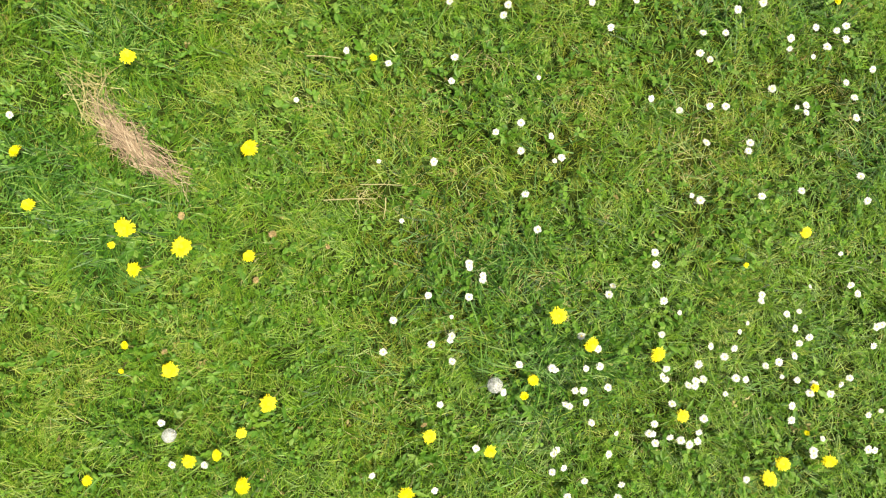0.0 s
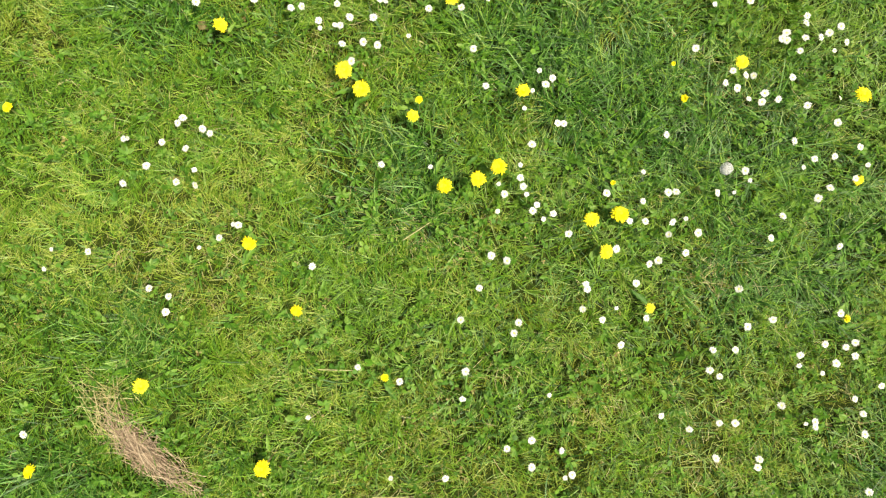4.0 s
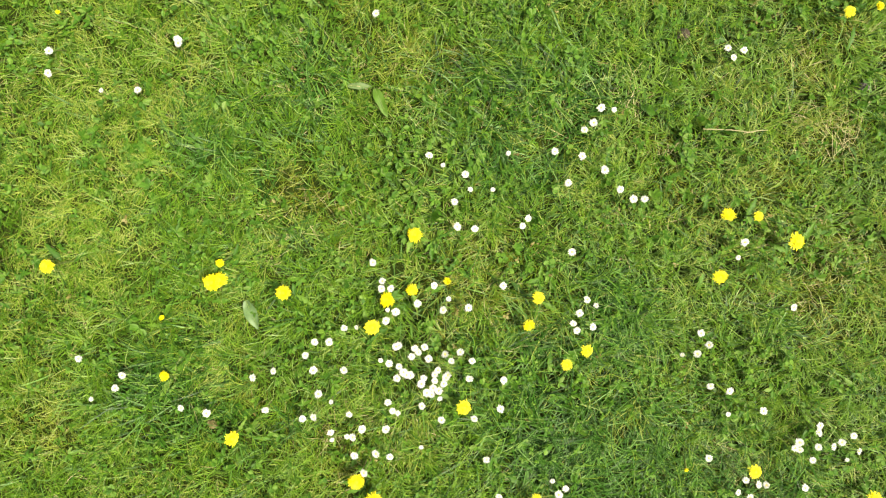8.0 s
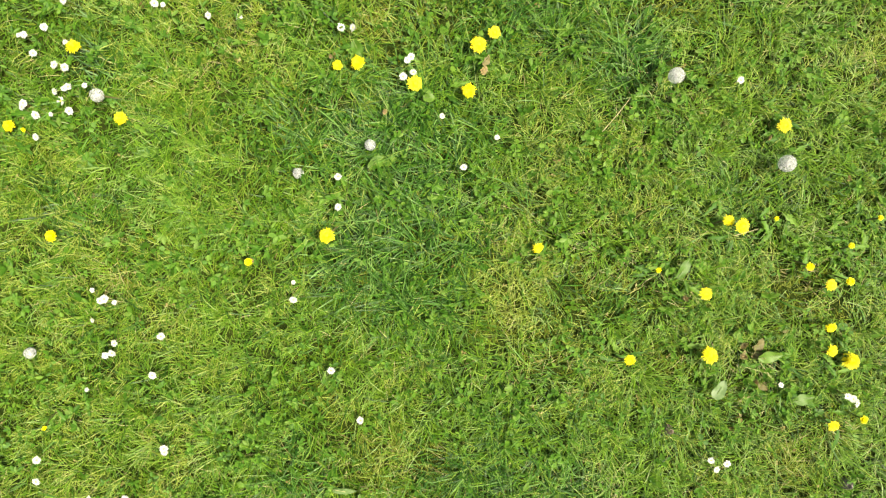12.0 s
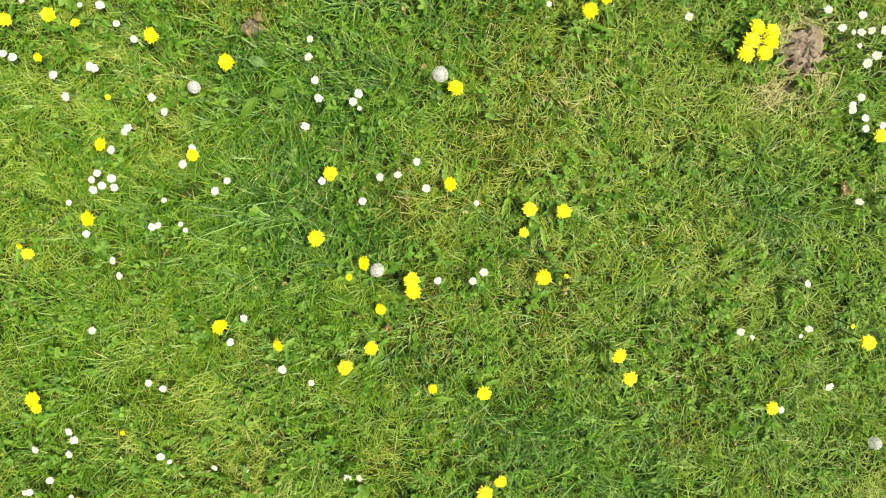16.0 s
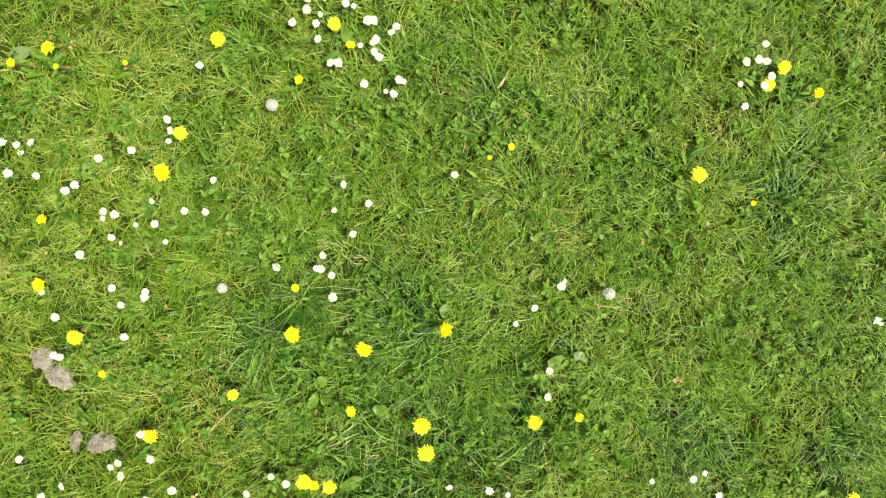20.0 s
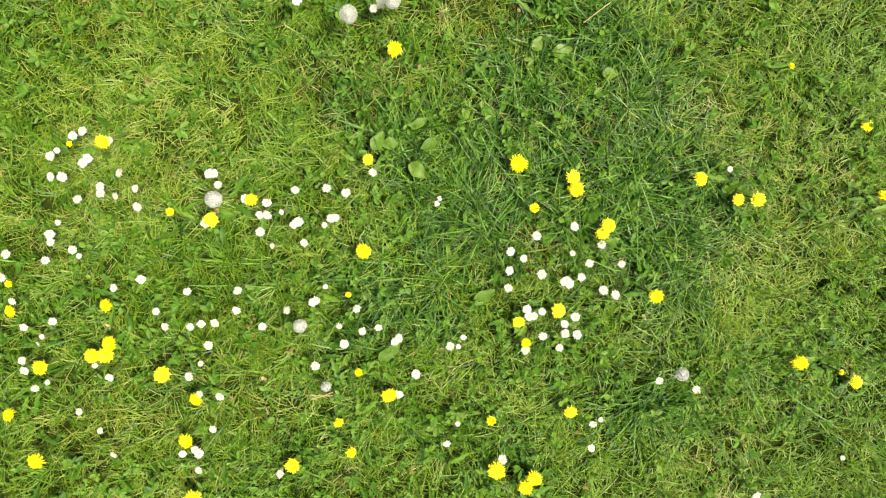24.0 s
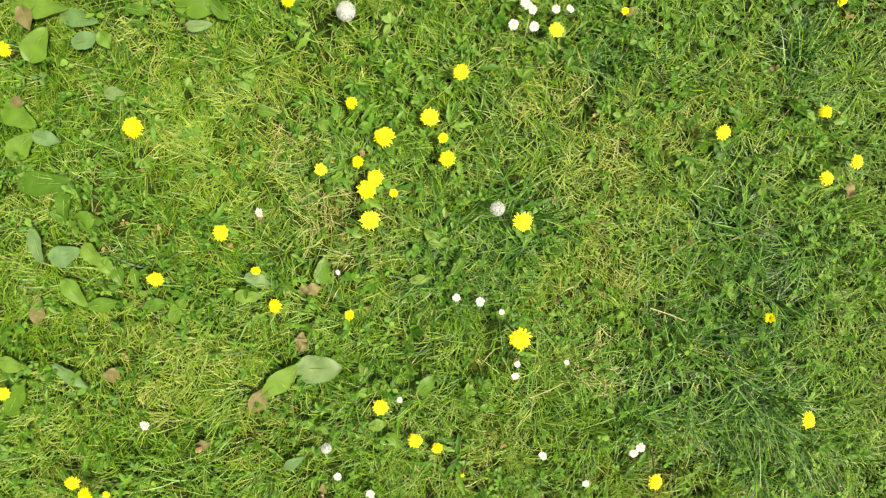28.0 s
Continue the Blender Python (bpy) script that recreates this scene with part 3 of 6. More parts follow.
def rays(n, reach, width, inner, rise, r, tip=0.75):
    """A ring of n petals, from inner to reach; rise: height at the foot and at the tip."""
    verts, quads = [], []
    for i in range(n):
        a = 2 * math.pi * (i + r.uniform(-0.25, 0.25)) / n
        l, w = reach * r.uniform(0.82, 1.1), width * r.uniform(0.85, 1.15)
        c, s = math.cos(a), math.sin(a)
        z0, z1 = rise[0], rise[1] + r.uniform(-0.12, 0.12) * reach
        base = len(verts)
        for u, side, z in ((inner, 0.35, z0), (0.55 * l + 0.45 * inner, 0.5, z0 + 0.7 * (z1 - z0) + 0.05 * reach), (l * 0.94, tip / 2, z1), (l, 0.12, z1 - 0.02 * reach)):
            for e in (-1, 1):
                verts.append((u * c - e * side * w * s, u * s + e * side * w * c, z))
        for k in range(3):
            quads.append((base + 2 * k, base + 2 * k + 1, base + 2 * k + 3, base + 2 * k + 2))
    return np.array(verts), np.array(quads)


def joined(pieces):
    verts, quads, at = [], [], 0
    for v, q in pieces:
        verts.append(v)
        quads.append(q + at)
        at += len(v)
    return np.concatenate(verts), np.concatenate(quads)


def dome(radius, height, z, rings=4, corners=10):
    verts, quads = [], []
    for i in range(rings + 1):
        a = math.pi / 2 * i / rings
        for k in range(corners):
            b = 2 * math.pi * k / corners
            rr = radius * math.cos(a) + 1e-5
            verts.append((rr * math.cos(b), rr * math.sin(b), z + height * math.sin(a)))
    for i in range(rings):
        for k in range(corners):
            quads.append((i * corners + k, i * corners + (k + 1) % corners, (i + 1) * corners + (k + 1) % corners, (i + 1) * corners + k))
    return np.array(verts), np.array(quads)


# flowers are one centimetre in radius at scale 1; the head sits at the thing's origin, the stem runs down from it
def daisy_meshes(seed):
    r = random.Random(seed)
    v, q = joined([rays(19, 0.0094, 0.0023, 0.0022, (0.0, 0.0010), r, 0.6), rays(15, 0.0082, 0.0024, 0.0020, (0.0008, 0.0022), r, 0.6)])
    petals = mesh_from("corolla", v, [q], [WHITE_PETAL])
    v, q = dome(0.0023, 0.0014, 0.0012, 2, 8)
    return petals, mesh_from("disc", v, [q], [DISC], smooth=True)


def dandelion_meshes(seed, half_open=False, material=YELLOW):
    r = random.Random(seed)
    if half_open:
        rings = [rays(16, 0.0100, 0.0030, 0.002, (0.000, 0.004), r, 0.8), rays(12, 0.0080, 0.0028, 0.0015, (0.001, 0.008), r, 0.8), rays(9, 0.0050, 0.0026, 0.001, (0.002, 0.008), r, 0.8), dome(0.0050, 0.0040, 0.001)]
    else:
        rings = [rays(26, 0.0108, 0.0012, 0.003, (0.0, 0.0006), r, 0.8), rays(28, 0.0092, 0.0013, 0.0025, (0.0008, 0.0022), r, 0.9), rays(26, 0.0076, 0.0014, 0.002, (0.0014, 0.0036), r, 0.9),
                 rays(22, 0.0060, 0.0016, 0.0015, (0.0018, 0.0042), r, 0.9), rays(14, 0.0040, 0.0016, 0.0006, (0.0020, 0.0046), r, 0.9), dome(0.0044, 0.0030, 0.0012)]
    v, q = joined(rings)
    return mesh_from("flower_head", v, [q], [material])


def cup_mesh():
    v, q = dome(0.0045, -0.006, 0.0)
    return mesh_from("bract_cup", v, [q[:, ::-1]], [STEM], smooth=True)


def clock_mesh(seed):
    """A globe of seed parasols: each a thin stalk and a small star of down."""
    r = random.Random(seed)
    verts, tris = [], []
    n = 200
    for i in range(n):
        z = 1 - 2 * (i + 0.5) / n
        a = i * 2.39996 + r.uniform(-0.1, 0.1)
        d = Vector((math.sqrt(1 - z * z) * math.cos(a), math.sqrt(1 - z * z) * math.sin(a), z))
        side, up = d.orthogonal().normalized(), d.cross(d.orthogonal().normalized())
        end = d * 0.0092 * r.uniform(0.92, 1.05)
        base = len(verts)
        verts += [d * 0.0022 + side * 0.00009, d * 0.0022 - side * 0.00009, end]
        tris.append((base, base + 1, base + 2))
        for k in range(7):
            t = 2 * math.pi * k / 7 + r.random()
            w = side * math.cos(t) + up * math.sin(t)
            x = side * math.cos(t + 0.24) + up * math.sin(t + 0.24)
            base = len(verts)
            verts += [end, end + w * 0.0022 + d * 0.0006, end + x * 0.0022 + d * 0.0006]
            tris.append((base, base + 1, base + 2))
    return mesh_from("down_globe", np.array(verts), [np.array(tris)], [GREY_DOWN])


DAISY_KINDS = [daisy_meshes(100 + i) for i in range(5)]
DANDELION_KINDS = [dandelion_meshes(200 + i) for i in range(4)]
BUD_KINDS = [dandelion_meshes(300 + i, True) for i in range(3)]
WITHERED_KINDS = [dandelion_meshes(330 + i, True, OCHRE) for i in range(3)]
CUP = cup_mesh()
CLOCK_KINDS = [clock_mesh(400 + i) for i in range(3)]
CORE = mesh_from("seed_core", *(lambda d: (d[0], [d[1]]))(dome(0.0026, 0.0026, 0.0)), [SEED_CORE], smooth=True)


def stem_for(height, i, thick):
    """The stem mesh of the given kind brought to a height, keeping its thickness."""
    key = (round(height, 3), i, thick)
    if key not in STEMS:
        r = random.Random(500 + i)
        bx, by = r.uniform(-0.35, 0.35) * height, r.uniform(-0.35, 0.35) * height
        STEMS[key] = tube("stem", [(bx, by, -height - 0.004), (bx * 0.8, by * 0.7, -0.6 * height), (bx * 0.35, by * 0.3, -0.25 * height), (0, 0, -0.0008)], [thick] * 4, STEM, 5)
    return STEMS[key]


STEMS = {}
flower_rng = random.Random(42)
many = {"petals": [], "disc": [], "stem": []}


def head_pose(x, y, z, scale, tip=0.25):
    r = flower_rng
    return Matrix.Translation((x, y, z)) @ Euler((r.gauss(0, tip), r.gauss(0, tip), r.uniform(0, 6.283))).to_matrix().to_4x4() @ Matrix.Diagonal((scale, scale, scale, 1))


def daisy(x, y, size, height):
    r = flower_rng
    height = round(height / 4) * 0.004
    petals, disc = DAISY_KINDS[r.randrange(5)]
    stem = stem_for(height + 0.006, r.randrange(6), 0.0008)
    z = height
    m = head_pose(0, 0, 0, size / 20, 0.2)
    if abs(x - DAISY_MIDDLE) < DAISY_REACH:
        thing = tagged(new("daisy"), "small white daisy with yellow centre in the lawn" if size > 14 else "half-open tiny white daisy in the lawn", "flower", "daisies in the lawn")
        thing.matrix_basis = pose(x, y, z)
        part("corolla", petals, thing, "", m)
        part("disc", disc, thing, "yellow centre", m)
        part("stem", stem, thing, "thin green stem")
    else:
        for key, me, mm in (("petals", petals, m), ("disc", disc, m), ("stem", stem, Matrix())):
            many[key].append((me, Matrix.Translation((x, y, z)) @ mm))


def daisies(places, size=18):
    for x, y, height in places:
        daisy(x, y, size * flower_rng.uniform(0.88, 1.12), height)


def dandelion(x, y, size, height):
    """A yellow dandelion head of that diameter in millimetres, on its stem; small ones are half open."""
    r = flower_rng
    small, height = size < 21, round(height / 4) * 0.004
    thing = tagged(new("dandelion"), "half-open small yellow dandelion head in grass" if small else "open bright yellow dandelion flower in grass", "flower", "dandelions in the lawn")
    thing.matrix_basis = pose(x, y, height)
    m = head_pose(0, 0, 0, size / 20, 0.3 if small else 0.2)
    part("flower_head", BUD_KINDS[r.randrange(3)] if small else DANDELION_KINDS[r.randrange(4)], thing, "", m)
    part("bract_cup", CUP, thing, "green bracts", m)
    part("stem", stem_for(height, r.randrange(6), 0.0018), thing, "pale green stem")


def dandelions(places):
    for x, y, size, height in places:
        dandelion(x, y, size, height)


def dandelion_clock(x, y, size, height):
    r = flower_rng
    height = round(height / 4) * 0.004
    thing = tagged(new("dandelion_clock"), "round greyish-white dandelion seed head on its stem", "seed head", "dandelion seed heads")
    thing.matrix_basis = pose(x, y, height)
    m = head_pose(0, 0, 0, size / 20, 0.2)
    part("down_globe", CLOCK_KINDS[r.randrange(3)], thing, "fluffy white down", m)
    part("seed_core", CORE, thing, "brown seed core", m)
    part("stem", stem_for(height, r.randrange(6), 0.0017), thing)


def clocks(places):
    for x, y, size, height in places:
        dandelion_clock(x, y, size, height)


def withered_heads(places):
    """Spent dandelion heads, closed and ochre to brown."""
    for x, y, size in places:
        height = round(flower_rng.uniform(0.028, 0.04) * 250) / 250
        thing = tagged(new("withered_flower"), "withered ochre-brown dandelion head low in the grass", "flower", "withered flower heads")
        thing.matrix_basis = pose(x, y, height)
        m = head_pose(0, 0, 0, size / 20, 0.6) @ Matrix.Diagonal((1, 0.75, 0.6, 1))
        part("flower_head", WITHERED_KINDS[flower_rng.randrange(3)], thing, "shrivelled ochre head", m)
        part("bract_cup", CUP, thing, "", m)
        part("stem", stem_for(height, flower_rng.randrange(6), 0.0014), thing)


DAISY_MIDDLE, DAISY_REACH = 0.04, 0.2635
# open daisies, -0.5 to -0.3 m along the strip
daisies([
    (0.37, -0.511, 54), (0.262, -0.51, 54), (-0.024, -0.496, 53), (0.378, -0.484, 54), (0.299, -0.476, 54), (0.647, -0.475, 55), (-0.159, -0.463, 52), (0.23, -0.458, 53),
    (0.255, -0.449, 53), (-0.52, -0.438, 52), (-0.59, -0.437, 53), (0.792, -0.424, 55), (0.351, -0.419, 54), (0.233, -0.419, 53), (0.792, -0.414, 55), (0.924, -0.414, 56),
    (0.91, -0.412, 56), (0.24, -0.41, 53), (0.066, -0.406, 52), (0.525, -0.399, 54), (0.452, -0.395, 54), (0.543, -0.392, 55), (0.507, -0.39, 54), (0.484, -0.383, 54),
    (0.447, -0.376, 54), (0.439, -0.375, 54), (0.546, -0.373, 54), (0.45, -0.354, 54), (0.316, -0.352, 53), (0.745, -0.348, 55), (-0.613, -0.347, 51), (0.557, -0.344, 55),
])
# open daisies, -0.3 to -0.2 m along the strip
daisies([
    (0.911, -0.338, 56), (0.747, -0.317, 55), (0.269, -0.316, 53), (0.26, -0.312, 53), (0.489, -0.311, 54), (-0.011, -0.311, 52), (0.304, -0.308, 53), (0.83, -0.292, 55),
    (0.786, -0.29, 55), (0.126, -0.286, 52), (0.281, -0.283, 53), (0.299, -0.282, 53), (0.351, -0.275, 54), (0.539, -0.274, 54), (0.524, -0.272, 54), (0.853, -0.272, 55),
    (0.795, -0.271, 55), (0.54, -0.263, 54), (0.759, -0.262, 55), (0.648, -0.26, 55), (0.476, -0.259, 54), (0.557, -0.259, 54), (0.872, -0.258, 56), (0.627, -0.257, 55),
    (0.469, -0.253, 54), (0.239, -0.238, 53), (0.477, -0.236, 54), (0.305, -0.235, 53), (0.232, -0.234, 53), (0.691, -0.231, 55), (0.335, -0.231, 53), (0.547, -0.227, 54),
])
# open daisies, -0.2 to -0.0 m along the strip
daisies([
    (0.161, -0.226, 53), (0.72, -0.223, 55), (0.016, -0.218, 52), (0.603, -0.211, 55), (0.753, -0.21, 55), (-0.133, -0.197, 51), (0.624, -0.193, 55), (0.331, -0.193, 53),
    (0.924, -0.189, 56), (0.573, -0.188, 54), (0.764, -0.183, 55), (-0.029, -0.181, 51), (0.012, -0.172, 52), (0.786, -0.17, 55), (0.296, -0.165, 53), (0.016, -0.163, 52),
    (0.468, -0.162, 54), (0.755, -0.151, 55), (0.932, -0.148, 56), (0.943, -0.144, 56), (-0.111, -0.129, 51), (0.738, -0.12, 55), (0.683, -0.091, 55), (0.473, -0.09, 54),
    (0.053, -0.079, 52), (0.685, -0.078, 55), (0.891, -0.077, 55), (0.355, -0.075, 54), (-0.035, -0.075, 51), (0.877, -0.058, 55), (0.364, -0.056, 54), (0.083, -0.041, 52),
])
# open daisies, -0.0 to 0.4 m along the strip
daisies([
    (0.084, -0.032, 52), (0.054, -0.015, 52), (0.457, -0.011, 54), (0.054, -0.006, 52), (0.455, 0.015, 54), (0.203, 0.066, 53), (0.915, 0.124, 58), (0.554, 0.127, 56),
    (0.685, 0.135, 60), (0.178, 0.144, 43), (0.773, 0.146, 55), (0.901, 0.177, 56), (-0.021, 0.215, 52), (0.255, 0.221, 54), (0.659, 0.233, 55), (0.168, 0.237, 53),
    (0.663, 0.251, 55), (0.57, 0.252, 52), (0.235, 0.27, 45), (0.114, 0.278, 53), (0.168, 0.297, 54), (0.893, 0.303, 56), (0.79, 0.317, 49), (0.508, 0.32, 65),
    (-0.938, 0.321, 54), (0.611, 0.33, 56), (0.577, 0.331, 56), (0.785, 0.331, 56), (0.89, 0.347, 56), (0.45, 0.348, 55), (0.712, 0.368, 56), (0.872, 0.38, 56),
])
# open daisies, 0.4 to 0.6 m along the strip
daisies([
    (0.018, 0.389, 54), (0.93, 0.408, 57), (-0.118, 0.428, 54), (0.578, 0.432, 56), (0.026, 0.445, 41), (0.557, 0.446, 57), (0.832, 0.458, 57), (-0.21, 0.459, 49),
    (0.873, 0.474, 57), (0.754, 0.477, 57), (0.564, 0.49, 58), (0.613, 0.49, 57), (0.853, 0.493, 58), (0.808, 0.5, 58), (0.364, 0.503, 57), (0.874, 0.503, 58),
    (0.132, 0.531, 57), (0.64, 0.54, 58), (0.142, 0.554, 57), (0.695, 0.555, 58), (0.324, 0.558, 58), (0.016, 0.561, 57), (0.42, 0.561, 58), (0.84, 0.567, 59),
    (0.282, 0.582, 58), (-0.624, 0.585, 60), (-0.617, 0.619, 61), (0.62, 0.623, 59), (0.291, 0.626, 59), (0.057, 0.63, 59), (-0.659, 0.637, 61), (0.397, 0.637, 60),
])
# open daisies, 0.6 to 0.8 m along the strip
daisies([
    (0.288, 0.637, 59), (-0.989, 0.654, 62), (0.426, 0.679, 60), (-0.305, 0.681, 61), (0.446, 0.686, 61), (0.118, 0.689, 61), (0.084, 0.7, 61), (0.505, 0.702, 60),
    (0.355, 0.712, 61), (0.839, 0.713, 61), (-0.788, 0.718, 64), (0.688, 0.732, 62), (0.467, 0.742, 62), (0.531, 0.745, 62), (-0.504, 0.745, 64), (0.251, 0.746, 62),
    (0.477, 0.769, 60), (0.417, 0.771, 63), (0.383, 0.772, 63), (-0.463, 0.772, 65), (0.714, 0.779, 63), (0.218, 0.79, 64), (0.174, 0.796, 64), (0.183, 0.809, 64),
    (0.412, 0.815, 64), (0.791, 0.817, 64), (0.573, 0.831, 64), (0.113, 0.833, 65), (0.467, 0.833, 65), (0.334, 0.833, 65), (0.484, 0.834, 65), (0.817, 0.839, 66),
])
# open daisies, 0.8 to 1.1 m along the strip
daisies([
    (0.154, 0.849, 66), (0.872, 0.859, 65), (-0.553, 0.859, 67), (-0.711, 0.865, 66), (-0.594, 0.866, 67), (0.148, 0.868, 66), (0.634, 0.878, 66), (-0.149, 0.896, 93),
    (0.784, 0.902, 66), (-0.66, 0.902, 63), (0.848, 0.912, 30), (0.88, 0.926, 67), (-0.573, 0.938, 68), (0.173, 0.939, 68), (0.738, 0.94, 67), (-0.624, 0.952, 68),
    (0.461, 0.956, 74), (-0.706, 0.96, 67), (-0.52, 0.97, 68), (0.832, 0.979, 68), (-0.538, 0.981, 66), (0.242, 0.983, 69), (0.229, 0.984, 69), (-0.589, 0.993, 68),
    (-0.578, 1.004, 68), (0.767, 1.017, 69), (0.669, 1.025, 69), (0.704, 1.031, 69), (0.675, 1.044, 69), (0.614, 1.055, 70), (0.075, 1.065, 71), (0.589, 1.066, 70),
])
# open daisies, 1.1 to 1.2 m along the strip
daisies([
    (0.203, 1.067, 70), (0.731, 1.075, 76), (0.218, 1.08, 71), (0.65, 1.081, 70), (0.633, 1.082, 70), (0.606, 1.092, 70), (-0.213, 1.121, 71), (0.75, 1.133, 71),
    (0.526, 1.141, 71), (0.049, 1.145, 71), (0.85, 1.151, 71), (-0.157, 1.155, 71), (0.722, 1.156, 71), (-0.233, 1.158, 70), (0.712, 1.16, 71), (0.762, 1.161, 71),
    (-0.187, 1.162, 70), (0.795, 1.162, 71), (0.813, 1.171, 71), (0.721, 1.172, 71), (0.838, 1.185, 71), (0.763, 1.193, 71), (-0.236, 1.198, 70), (0.766, 1.208, 71),
    (-0.283, 1.209, 70), (-0.165, 1.214, 70), (-0.216, 1.215, 70), (-0.046, 1.232, 70), (0.024, 1.234, 70), (-0.343, 1.238, 69), (-0.319, 1.241, 69), (0.644, 1.241, 71),
])
# open daisies, 1.2 to 1.3 m along the strip
daisies([
    (-0.243, 1.246, 69), (-0.547, 1.253, 68), (-0.15, 1.253, 70), (0.08, 1.254, 70), (-0.422, 1.258, 68), (-0.087, 1.263, 70), (-0.601, 1.265, 67), (-0.16, 1.271, 69),
    (0.571, 1.285, 71), (-0.066, 1.286, 69), (-0.077, 1.29, 69), (-0.308, 1.291, 68), (-0.051, 1.294, 69), (0.53, 1.296, 71), (-0.063, 1.3, 69), (-0.742, 1.309, 65),
    (-0.04, 1.309, 69), (-0.088, 1.309, 69), (0.088, 1.314, 69), (-0.059, 1.316, 69), (0.015, 1.319, 69), (-0.14, 1.322, 68), (-0.035, 1.322, 69), (-0.083, 1.322, 68),
    (-0.448, 1.327, 66), (-0.031, 1.327, 68), (-0.111, 1.328, 68), (-0.119, 1.329, 68), (-0.059, 1.329, 68), (-0.126, 1.335, 68), (-0.726, 1.336, 64), (-0.052, 1.338, 68),
])
# open daisies, 1.3 to 1.5 m along the strip
daisies([
    (-0.404, 1.34, 66), (-0.253, 1.341, 67), (-0.318, 1.342, 67), (-0.135, 1.347, 67), (-0.156, 1.354, 67), (0.021, 1.357, 68), (-0.023, 1.357, 68), (-0.072, 1.363, 67),
    (0.502, 1.366, 70), (-0.108, 1.368, 67), (-0.036, 1.372, 67), (-0.818, 1.373, 63), (-0.335, 1.373, 66), (-0.004, 1.376, 67), (-0.093, 1.377, 67), (0.529, 1.384, 69),
    (-0.101, 1.386, 67), (-0.08, 1.388, 67), (-0.141, 1.389, 66), (-0.135, 1.392, 66), (-0.284, 1.401, 65), (-0.315, 1.402, 65), (0.505, 1.412, 83), (0.246, 1.419, 68),
    (0.28, 1.426, 68), (-0.251, 1.431, 64), (0.238, 1.434, 67), (-0.162, 1.445, 64), (0.252, 1.456, 67), (0.711, 1.462, 69), (-0.141, 1.464, 64), (-0.039, 1.466, 65),
])
# open daisies, 1.5 to 2.0 m along the strip
daisies([
    (0.015, 1.47, 65), (-0.094, 1.481, 64), (0.269, 1.484, 66), (-0.17, 1.514, 62), (-0.151, 1.514, 62), (0.09, 1.517, 64), (-0.058, 1.519, 63), (-0.168, 1.53, 62),
    (-1.002, 1.562, 53), (-0.188, 1.57, 60), (-0.996, 1.579, 52), (0.241, 1.586, 50), (0.608, 1.603, 66), (0.031, 1.639, 61), (-0.007, 1.644, 60), (0.133, 1.644, 61),
    (0.145, 1.66, 61), (-0.012, 1.697, 59), (0.37, 1.698, 63), (0.394, 1.698, 63), (0.342, 1.719, 62), (0.23, 1.734, 67), (0.012, 1.756, 58), (0.31, 1.761, 61),
    (0.262, 1.791, 60), (-0.065, 1.797, 56), (0.203, 1.802, 59), (0.267, 1.847, 59), (0.287, 1.862, 59), (0.303, 1.894, 59), (-0.686, 1.945, 48), (-0.878, 1.984, 45),
])
# open daisies, 2.0 to 2.8 m along the strip
daisies([
    (0.587, 1.997, 60), (0.607, 2.011, 62), (0.575, 2.017, 60), (-0.875, 2.031, 44), (-0.599, 2.045, 45), (-0.6, 2.052, 45), (-0.176, 2.106, 36), (0.885, 2.136, 61),
    (0.877, 2.146, 61), (0.865, 2.152, 61), (-0.619, 2.213, 43), (-0.235, 2.219, 46), (-0.718, 2.257, 43), (-0.704, 2.262, 43), (-0.698, 2.283, 43), (-0.6, 2.296, 41),
    (-0.313, 2.372, 44), (-0.726, 2.375, 43), (-0.716, 2.379, 43), (-0.213, 2.568, 44), (-0.212, 2.632, 45), (0.054, 2.648, 47), (-0.850, 2.724, 42), (-0.848, 2.770, 42),
    (-0.777, 2.778, 42), (-0.871, 2.786, 47), (-0.868, 2.794, 47), (-0.794, 2.799, 42), (-0.806, 2.819, 42), (0.633, 2.821, 55), (-0.778, 2.828, 42), (-0.071, 2.841, 42),
])
# open daisies, 2.8 to 3.4 m along the strip
daisies([
    (-0.050, 2.849, 42), (-0.783, 2.869, 42), (-0.805, 2.874, 42), (-0.061, 2.872, 51), (-0.054, 2.882, 42), (-0.848, 2.899, 42), (-0.858, 2.934, 51), (-0.175, 2.944, 42),
    (-0.200, 2.945, 42), (-0.823, 2.953, 42), (-0.413, 2.968, 42), (-0.478, 2.973, 42), (-0.590, 2.999, 42), (-0.780, 3.008, 42), (-0.850, 3.019, 42), (-0.769, 3.038, 42),
    (-0.776, 3.057, 43), (0.705, 3.076, 55), (0.805, 3.123, 55), (-0.572, 3.147, 56), (-0.267, 3.153, 56), (-0.601, 3.159, 56), (-0.326, 3.182, 56), (-0.431, 3.24, 56),
    (0.62, 3.241, 56), (0.762, 3.245, 55), (-0.711, 3.27, 56), (-0.401, 3.289, 56), (0.758, 3.338, 55), (0.069, 3.357, 56), (-0.003, 3.359, 56), (0.092, 3.374, 56),
])
